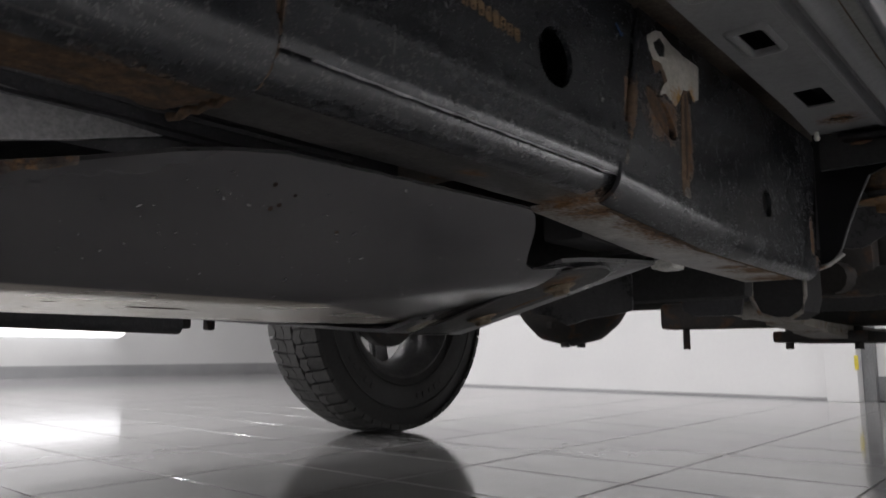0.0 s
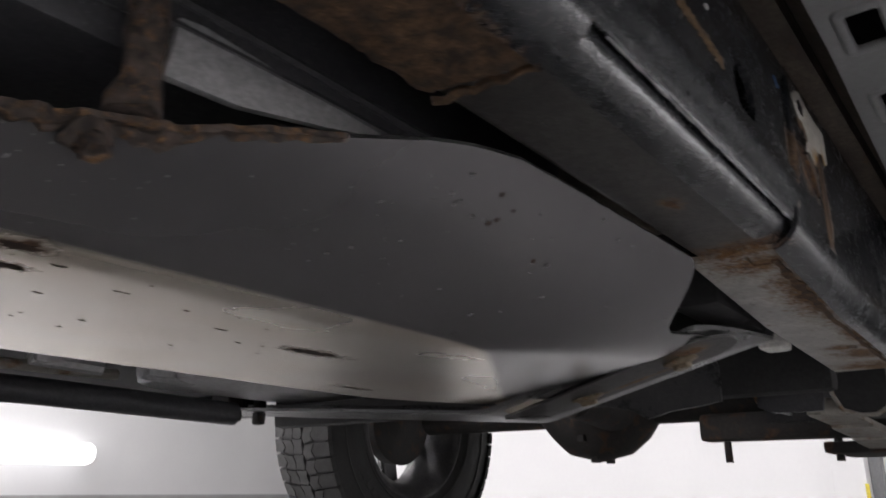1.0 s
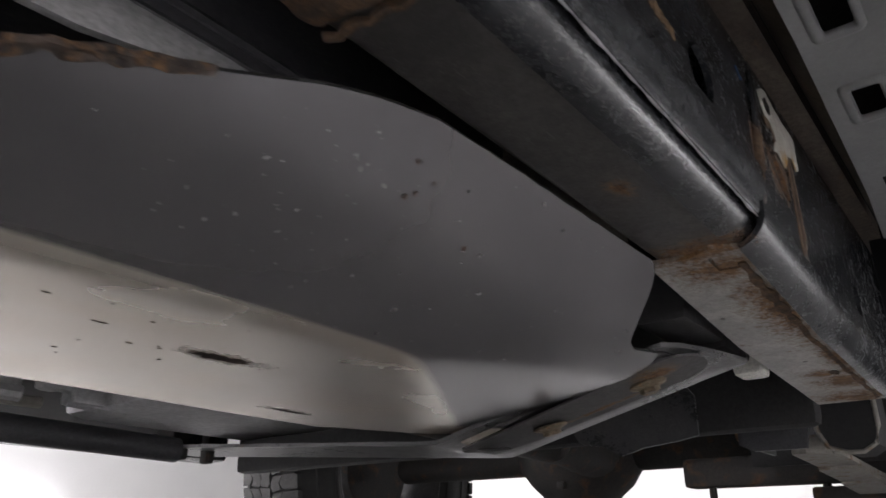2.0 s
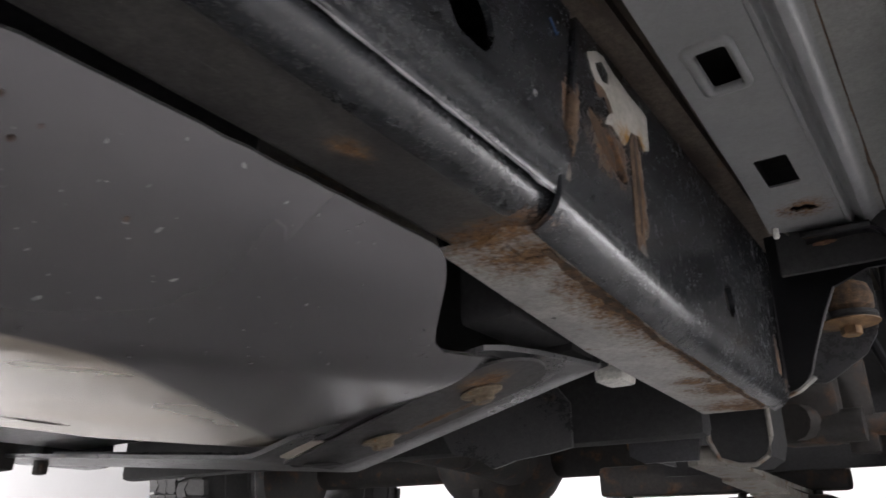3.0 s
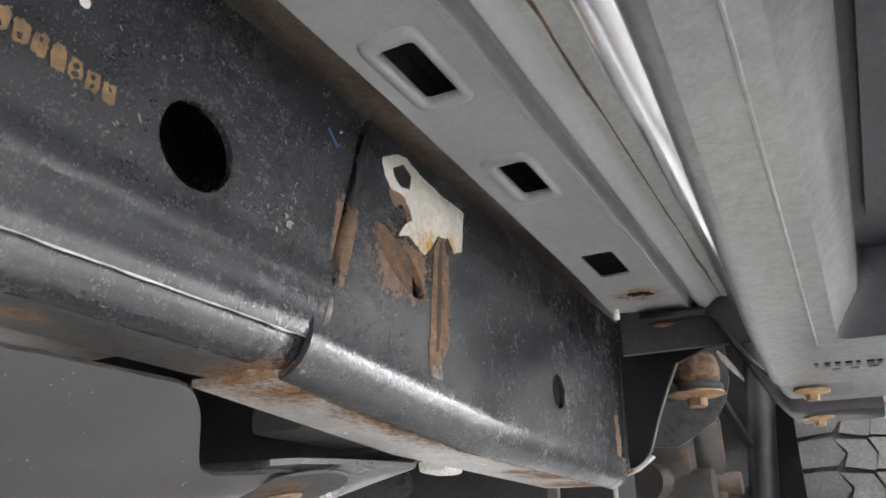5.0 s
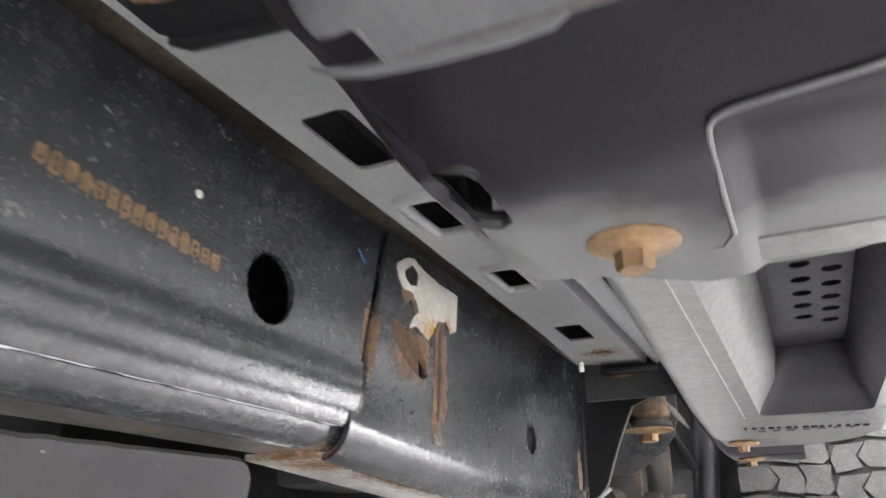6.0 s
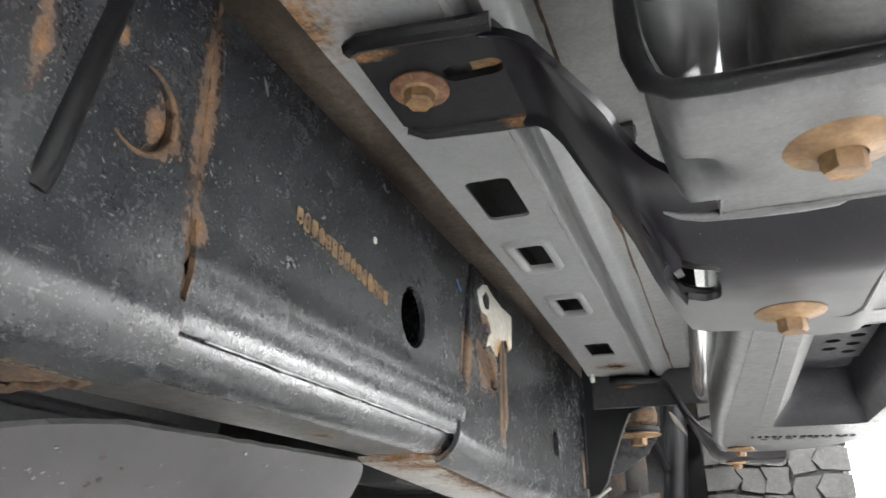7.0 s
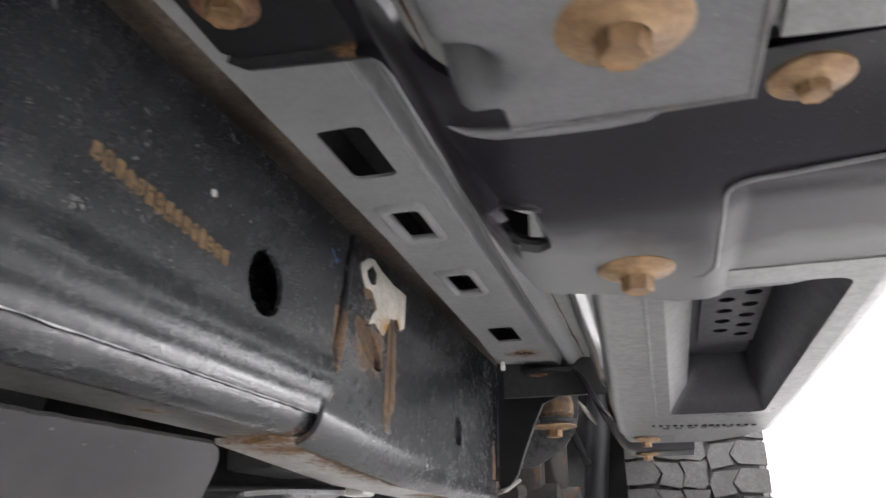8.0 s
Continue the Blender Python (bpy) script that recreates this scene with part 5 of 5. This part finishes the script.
for inset, z in ((0.0, 0.4352), (0.0015, 0.439), (0.006, 0.446), (0.012, 0.455), (0.0145, 0.472), (0.0150, 0.4795)):
    rings.append([bm.verts.new((u, v, z)) for u, v in rounded(-0.022 + inset * 1.3, 0.056 - inset * 0.8, 0.358 + inset, 0.728 - inset * 2.6, 0.010)])
for a, c in zip(rings, rings[1:]):
    for i in range(len(a)):
        bm.faces.new((a[i], a[(i + 1) % len(a)], c[(i + 1) % len(a)], c[i]))
# Split the wall: lit inner side in board colour, the rest painted as shaded.
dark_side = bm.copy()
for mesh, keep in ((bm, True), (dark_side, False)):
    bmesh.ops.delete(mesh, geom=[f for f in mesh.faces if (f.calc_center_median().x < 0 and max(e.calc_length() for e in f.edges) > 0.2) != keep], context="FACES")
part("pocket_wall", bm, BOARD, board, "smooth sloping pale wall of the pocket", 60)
part("pocket_wall", dark_side, PURPLE, board, "pocket wall with its shade painted in", 60)
bm = bmesh.new()
HOLES = [circle(0.0185 + 0.0150 * (k % 2), 0.383 + 0.0130 * k, 0.0052, 16) for k in range(18)]
sheet(bm, [(0.003, 0.362), (0.0435, 0.362), (0.0435, 0.626), (0.003, 0.626)], HOLES, 0.003, level(0.4745))
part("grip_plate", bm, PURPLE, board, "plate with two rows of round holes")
bm = bmesh.new()
box(bm, -0.02, 0.06, 0.34, 0.74, 0.4800, 0.486)
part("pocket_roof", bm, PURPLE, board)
bm = bmesh.new()
run(bm, [(0.066, 0.4355), (0.074, 0.437), (0.081, 0.443), (0.085, 0.455), (0.086, 0.50), (0.080, 0.512)], -1.6, 0.868, 0.004, 8)
part("outer_skin", bm, BOARD, board)
bm = bmesh.new()
box(bm, -0.050, 0.082, -1.6, 0.868, 0.510, 0.516, 0.002)
part("tread_deck", bm, BOARD, board)
bm = bmesh.new()
run(bm, [(-0.0420, 0.4395), (-0.0420, 0.475), (-0.042, 0.51)], 0.34, 0.868, 0.003, 8)
part("inner_skin", bm, ECOAT, board)
bm = bmesh.new()
tube(bm, [(-0.0305 - 0.004 * k / 12, 0.345 + 0.39 * k / 12, 0.4351) for k in range(13)], 0.0008, 6)
part("moulded_ridge", bm, BOARD, board)
bm = bmesh.new()
tube(bm, [(-0.0600 - 0.026 * max(0.0, -1.6 + 0.05 * k - 0.2) + 0.0005 * math.sin(k * 2.7), -1.6 + 0.05 * k, 0.4790 + 0.030 * max(0.0, -1.6 + 0.05 * k - 0.2) + 0.0006 * math.sin(k * 1.7)) for k in range(50)], 0.0150, 24, True, 1.1)
part("step_tube", bm, BRIGHT, board, "bright polished tube along the inner edge")
for k in range(15):
    bm = bmesh.new()
    u = -0.040 + 0.0066 * k
    box(bm, u, u + random.uniform(0.0025, 0.0050), 0.790 + 0.0012 * k, 0.800 + 0.0012 * k, 0.4338, 0.4352)
    part("moulded_bar", bm, ECOAT, board, "small moulded mark")
for k in range(7):
    bm = bmesh.new()
    box(bm, -0.03 + 0.012 * k, -0.024 + 0.012 * k, 0.815, 0.821, 0.4340, 0.4352)
    part("moulded_bar", bm, PAD, board, "small moulded mark")
bm = bmesh.new()
sheet(bm, [(-0.055, 0.900), (0.062, 0.893), (0.066, 0.905), (0.055, 0.945), (0.02, 0.985), (-0.045, 0.990), (-0.060, 0.97)], [], 0.06, level(0.440))
bmesh.ops.bevel(bm, geom=[e for e in bm.edges if e.calc_length() > 0.01 and all(abs(v.co.z - 0.44) < 0.001 for v in e.verts) and len(e.link_faces) == 2 and e.calc_face_angle(0) > 1], offset=0.010, segments=3, affect="EDGES")
part("end_cap", bm, BOARD, board, "rounded end cap")
# Dark block between board and cap, in place of the gap's shade.
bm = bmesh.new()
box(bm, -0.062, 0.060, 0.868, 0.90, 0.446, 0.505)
part("end_gap_shade", bm, DARK, board)


# step brackets from the sill to the board
def step_bracket(far=False):
    br = new("step_bracket")
    br.parent = truck
    tagged(br, "black pressed step bracket bolted to sill and running board")
    t = bmesh.new()
    pad = [(-0.193, 0.196), (-0.187, 0.190), (-0.132, 0.200), (-0.128, 0.21), (-0.128, 0.264), (-0.133, 0.2745), (-0.187, 0.268), (-0.195, 0.258)]
    sheet(t, pad, [rounded(-0.162, -0.1345, 0.2195, 0.2310, 0.0055)], 0.004, level(0.5285))
    tube(t, [(-0.193, 0.262, 0.530), (-0.187, 0.268, 0.529), (-0.150, 0.2725, 0.529), (-0.132, 0.2745, 0.529)], 0.0042, 8)
    tube(t, [(-0.193, 0.196, 0.530), (-0.187, 0.192, 0.529), (-0.150, 0.196, 0.529), (-0.132, 0.198, 0.529)], 0.0042, 8)
    part("sill_pad", t, ECOAT, br, "black slotted pad on the sill")
    t = bmesh.new()
    box(t, -0.150, -0.131, 0.216, 0.2345, 0.5330, 0.5345)
    part("slot_shim", t, BOLT, br, "tan shim seen through the slot")
    t = bmesh.new()
    line = [(-0.134, 0.5305), (-0.127, 0.529), (-0.121, 0.524), (-0.115, 0.514), (-0.105, 0.492), (-0.098, 0.477), (-0.093, 0.466), (-0.0885, 0.456), (-0.084, 0.4475), (-0.079, 0.4415), (-0.073, 0.4375), (-0.066, 0.4358)] + [(-0.060 + 0.004 * k, 0.4355) for k in range(17 if far else 32)]
    wide_end = 0.341 if not far else 0.332
    grid, count = [], 30
    for i, (x, z) in enumerate(line):
        f = min(1.0, max(0.0, (i - 3) / 6.0))
        f = f * f * (3 - 2 * f)
        g = min(1.0, max(0.0, (i - 7) / 3.0))
        y0, y1 = 0.199 + 0.006 * f, 0.274 - 0.010 * f * (1 - g) + (wide_end - 0.274) * g
        if i < 2:
            y0, y1 = 0.199, 0.274
        spread = float(np.interp(i, [1, 2, 3, 4, 5, 6, 8, 9, 11], [0.0, 0.15, 0.40, 0.62, 0.75, 0.78, 0.72, 0.60, 0.0])) * (not far)
        y0 -= 0.0175 * spread
        lift = float(np.interp(i, [5, 10], [0.0, 1.0])) if not far else f
        corner = max(0.0, (x + 0.008) / 0.012) ** 2 * 0.006 if far else 0.0
        if not far:
            y1 += float(np.interp(x, [-0.06, -0.045, -0.016, 0.031, 0.066], [0.0, 0.005, 0.025, 0.023, 0.004]))
        row = []
        for k in range(count + 1):
            y = y0 + (y1 - corner - y0) * k / count
            e = min(1.0, max(0.0, (0.268 - y) / 0.050))
            rise = 0.017 * e * e * (3 - 2 * e) * lift
            roll = 0.016 * max(0.0, (0.2080 - y) / 0.0275) ** 2.2 * spread
            curl = 0.004 * (math.exp(-((y - y0) / 0.004) ** 2) + math.exp(-((y - y1) / 0.004) ** 2)) * (1 - f)
            sunk = 0.0032 * min(1.0, max(0.0, (x + 0.001) / 0.004)) * min(1.0, max(0.0, (y - 0.2545) / 0.004)) * (not far)
            row.append(Vector((x - curl * (1 - spread) + roll * 0.9, y, z + rise + sunk - curl * 0.6 * (1 - spread) + roll * 0.45)))
        grid.append(row)

    def in_slot(p):
        return ((p.x + 0.0695) / 0.0095) ** 4 + ((p.y - 0.272) / 0.0165) ** 4 < 1.0 and not far

    verts = [[t.verts.new(p) for p in row] for row in grid]
    made = []
    for a, c in zip(verts, verts[1:]):
        for k in range(count):
            cell = (a[k], a[k + 1], c[k + 1], c[k])
            if not in_slot(sum((v.co for v in cell), Vector()) / 4):
                made.append(t.faces.new(cell))
    if not far:
        bmesh.ops.delete(t, geom=[v for v in t.verts if not v.link_faces], context="VERTS")
        for v in t.verts:
            if v.is_boundary:
                s = ((v.co.x + 0.0695) / 0.0095) ** 4 + ((v.co.y - 0.272) / 0.0165) ** 4
                if 0.05 < s < 5.0:
                    v.co.x, v.co.y = -0.0695 + (v.co.x + 0.0695) * s ** -0.25, 0.272 + (v.co.y - 0.272) * s ** -0.25
    bmesh.ops.recalc_face_normals(t, faces=made)
    bmesh.ops.solidify(t, geom=made, thickness=0.003)
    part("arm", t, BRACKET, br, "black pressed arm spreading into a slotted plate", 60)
    if not far:
        t = bmesh.new()
        ring = [(-0.0695 + 0.0105 * math.copysign(abs(math.cos(a)) ** 0.5, math.cos(a)), 0.272 + 0.018 * math.copysign(abs(math.sin(a)) ** 0.5, math.sin(a)), 0) for a in (2 * math.pi * k / 28 for k in range(29))]
        tube(t, [(x, y, float(np.interp(x, [p[0] for p in line], [p[1] for p in line])) + 0.0015) for x, y, _ in ring], 0.0022, 8)
        part("slot_rim", t, ECOAT, br, "black rim of the slot")
        t = bmesh.new()
        walls = [[t.verts.new((x, y, float(np.interp(x, [p[0] for p in line], [p[1] for p in line])) + up)) for x, y, _ in ring[:-1]] for up in (0.001, 0.013)]
        made = [t.faces.new((walls[0][k], walls[0][(k + 1) % 28], walls[1][(k + 1) % 28], walls[1][k])) for k in range(28) if math.cos(2 * math.pi * k / 28) < 0.15]
        bmesh.ops.solidify(t, geom=made, thickness=0.0015)
        part("slot_collar", t, ECOAT, br, "black turned-in collar of the slot", 60)
    # front plate, its inner side and front edge turned up; grey stands for sheen
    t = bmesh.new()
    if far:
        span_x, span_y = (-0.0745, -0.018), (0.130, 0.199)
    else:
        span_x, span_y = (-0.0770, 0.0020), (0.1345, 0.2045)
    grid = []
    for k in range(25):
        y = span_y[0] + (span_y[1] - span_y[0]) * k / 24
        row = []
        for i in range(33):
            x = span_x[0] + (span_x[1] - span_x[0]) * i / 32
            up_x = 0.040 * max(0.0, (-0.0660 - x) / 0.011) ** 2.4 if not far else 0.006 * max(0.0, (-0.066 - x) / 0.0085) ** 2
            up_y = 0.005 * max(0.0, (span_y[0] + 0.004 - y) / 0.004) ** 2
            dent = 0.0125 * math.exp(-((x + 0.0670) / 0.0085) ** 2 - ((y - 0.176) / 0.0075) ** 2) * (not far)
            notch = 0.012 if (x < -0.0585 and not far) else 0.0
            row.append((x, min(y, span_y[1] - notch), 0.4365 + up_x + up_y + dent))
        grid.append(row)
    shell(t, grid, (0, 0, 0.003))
    part("front_plate", t, PAD, br, "plate with turned-up edges, painted grey for floor sheen", 60)
    if not far:
        # Thin metallic tube in place of the highlight along the plate's edge.
        t = bmesh.new()
        tube(t, [(-0.0585, 0.1930, 0.4372), (-0.0583, 0.2040, 0.4368), (-0.03, 0.2047, 0.4366), (0.0020, 0.2047, 0.4366), (0.0024, 0.17, 0.4368), (0.0024, 0.1365, 0.4372)], 0.0011, 8)
        part("plate_edge", t, RIM, br, "metallic edge standing in for the plate's highlight")
        t = bmesh.new()
        lip = [(-0.0770, 0.1375, 0.500), (-0.0772, 0.1355, 0.470), (-0.0765, 0.1345, 0.455), (-0.0735, 0.1340, 0.4455), (-0.0680, 0.1335, 0.4415), (-0.055, 0.1335, 0.4405), (-0.02, 0.1335, 0.4405), (0.0020, 0.1340, 0.4405)]
        tube(t, lip, [0.0030, 0.0030, 0.0032, 0.0032, 0.0028, 0.0026, 0.0024, 0.0022], 10)
        part("lip", t, ECOAT, br, "black rolled lip of the plate")
        t = bmesh.new()
        tube(t, [(-0.0760, 0.2015, 0.4388), (-0.0715, 0.2040, 0.4378), (-0.0640, 0.2060, 0.4373), (-0.0500, 0.2070, 0.4372), (-0.034, 0.2078, 0.4373), (-0.024, 0.2080, 0.4375), (-0.019, 0.2068, 0.4380)], [0.0004, 0.0012, 0.0018, 0.0022, 0.0022, 0.0018, 0.0005], 10)
        part("pressed_lip", t, PAD, br, "pale curved lip under the plate")
    else:
        # Pale rod laid on the far arm's edge as its highlight.
        t = bmesh.new()
        tube(t, [(-0.1250, 0.1935, 0.4860), (-0.1205, 0.1990, 0.4790), (-0.1140, 0.2090, 0.4700), (-0.1080, 0.2190, 0.4610)], [0.0012, 0.0030, 0.0028, 0.0010], 10)
        part("worn_glint_edge", t, SPRING, br, "pale rod painted as the arm edge's highlight")
    # pressed step at the arm's outer end
    if not far:
        t = bmesh.new()
        tube(t, [(0.0655, 0.2470, 0.4380), (0.040, 0.2495, 0.4368), (0.006, 0.2525, 0.4355), (0.0025, 0.2530, 0.4351), (0.0002, 0.2542, 0.4347), (-0.0012, 0.2562, 0.4343), (-0.0017, 0.2600, 0.4338), (-0.0020, 0.29, 0.4326), (-0.0020, 0.322, 0.4326), (-0.006, 0.332, 0.4327), (-0.014, 0.334, 0.4330)], [0.0006] + [0.0009] * 8 + [0.0007, 0.0004], 8)
        part("pressed_edge", t, PAD, br)
    spots = [(-0.175, 0.230, 0.5285, 0.86)] if not far else [(-0.177, 0.230, 0.5285, 0.86)]
    spots += [(-0.0275, 0.1690, 0.4390, 1.0), (-0.0320, 0.3160, 0.4340, 1.05)] if not far else [(-0.049, 0.151, 0.4350, 0.9), (-0.053, 0.291, 0.4330, 0.9)]
    if not far:
        spots.append((0.0165, 0.207, 0.4415, 0.66))
    for x, y, z, s in spots:
        o = twin("bolt", sill_bolt if z > 0.5 else wide_bolt if s == 1.05 else board_bolt, Matrix.LocRotScale((x, y, z), Euler((random.uniform(-0.04, 0.04), random.uniform(-0.04, 0.04), random.uniform(0, 1))), (s, s, s)), br, "yellow zinc flange bolt with surface rust")
    return br


bm = bmesh.new()
bolt_mesh(bm, 0.0158, 0.0062, 0.0048)
board_bolt = part("bolt", bm, BOLT, board, "yellow zinc flange bolt")
board_bolt.location = (0.0165, 0.09, 0.435)
bm = bmesh.new()
bolt_mesh(bm, 0.0158, 0.0080, 0.0062, 0.0015)
sill_bolt = part("bolt", bm, BOLT_RUSTY, sill, "rusty flange bolt")
sill_bolt.location = (-0.185, -0.55, 0.538)
sill_bolt.data.materials.append(BOLT)
for p in sill_bolt.data.polygons:
    p.material_index = 1 if p.center.z < -0.0040 else 0
bm = bmesh.new()
bolt_mesh(bm, 0.0142, 0.0060, 0.0052)
wide_bolt = part("bolt", bm, BOLT, board, "yellow zinc bolt with a wide flange")
wide_bolt.location = (0.0165, -0.42, 0.435)
step_bracket()
step_bracket(True).location = (0, 0.742, 0)

# ---- floor tiles ----
PX, PY = 0.41, 0.295
t = bmesh.new()
box(t, 0.0025, PX - 0.0025, 0.0025, PY - 0.0025, -0.01, 0.0)
bmesh.ops.bevel(t, geom=[e for e in t.edges if all(v.co.z > -0.001 for v in e.verts)], offset=0.0012, segments=1, affect="EDGES")
first = part("tile", t, TILE, floor)
first.location = (-0.767, 1.775, 0)
rest = []
for i in range(-19, 11):
    for j in range(-25, 22):
        x, y = -0.767 + i * PX, 1.775 + j * PY
        if (i, j) == (0, 0) or not (ROOM["x0"] - PX < x < ROOM["x1"] and ROOM["y0"] - PY < y < ROOM["y1"]):
            continue
        if -11 <= i <= 2 and -6 <= j <= 12:
            twin("tile", first, pose(x, y, random.uniform(-0.0004, 0.0)), floor)
        else:
            rest.append((x, y))
verts, faces = [], []
for x, y in rest:
    n = len(verts)
    for z, k in ((-0.010, 0.0025), (-0.0012, 0.0025), (0.0, 0.0037)):
        verts += [(x + k, y + k, z), (x + PX - k, y + k, z), (x + PX - k, y + PY - k, z), (x + k, y + PY - k, z)]
    for a in (0, 4):
        faces += [(n + a + s, n + a + (s + 1) % 4, n + a + 4 + (s + 1) % 4, n + a + 4 + s) for s in range(4)]
    faces.append((n + 8, n + 9, n + 10, n + 11))
me = bpy.data.meshes.new("far_tiles")
me.from_pydata(verts, [], faces)
me.materials.append(TILE)
far = new("far_tiles", me)
far.parent = floor
tagged(far, "polished grey tiles further off", kind="stuff")
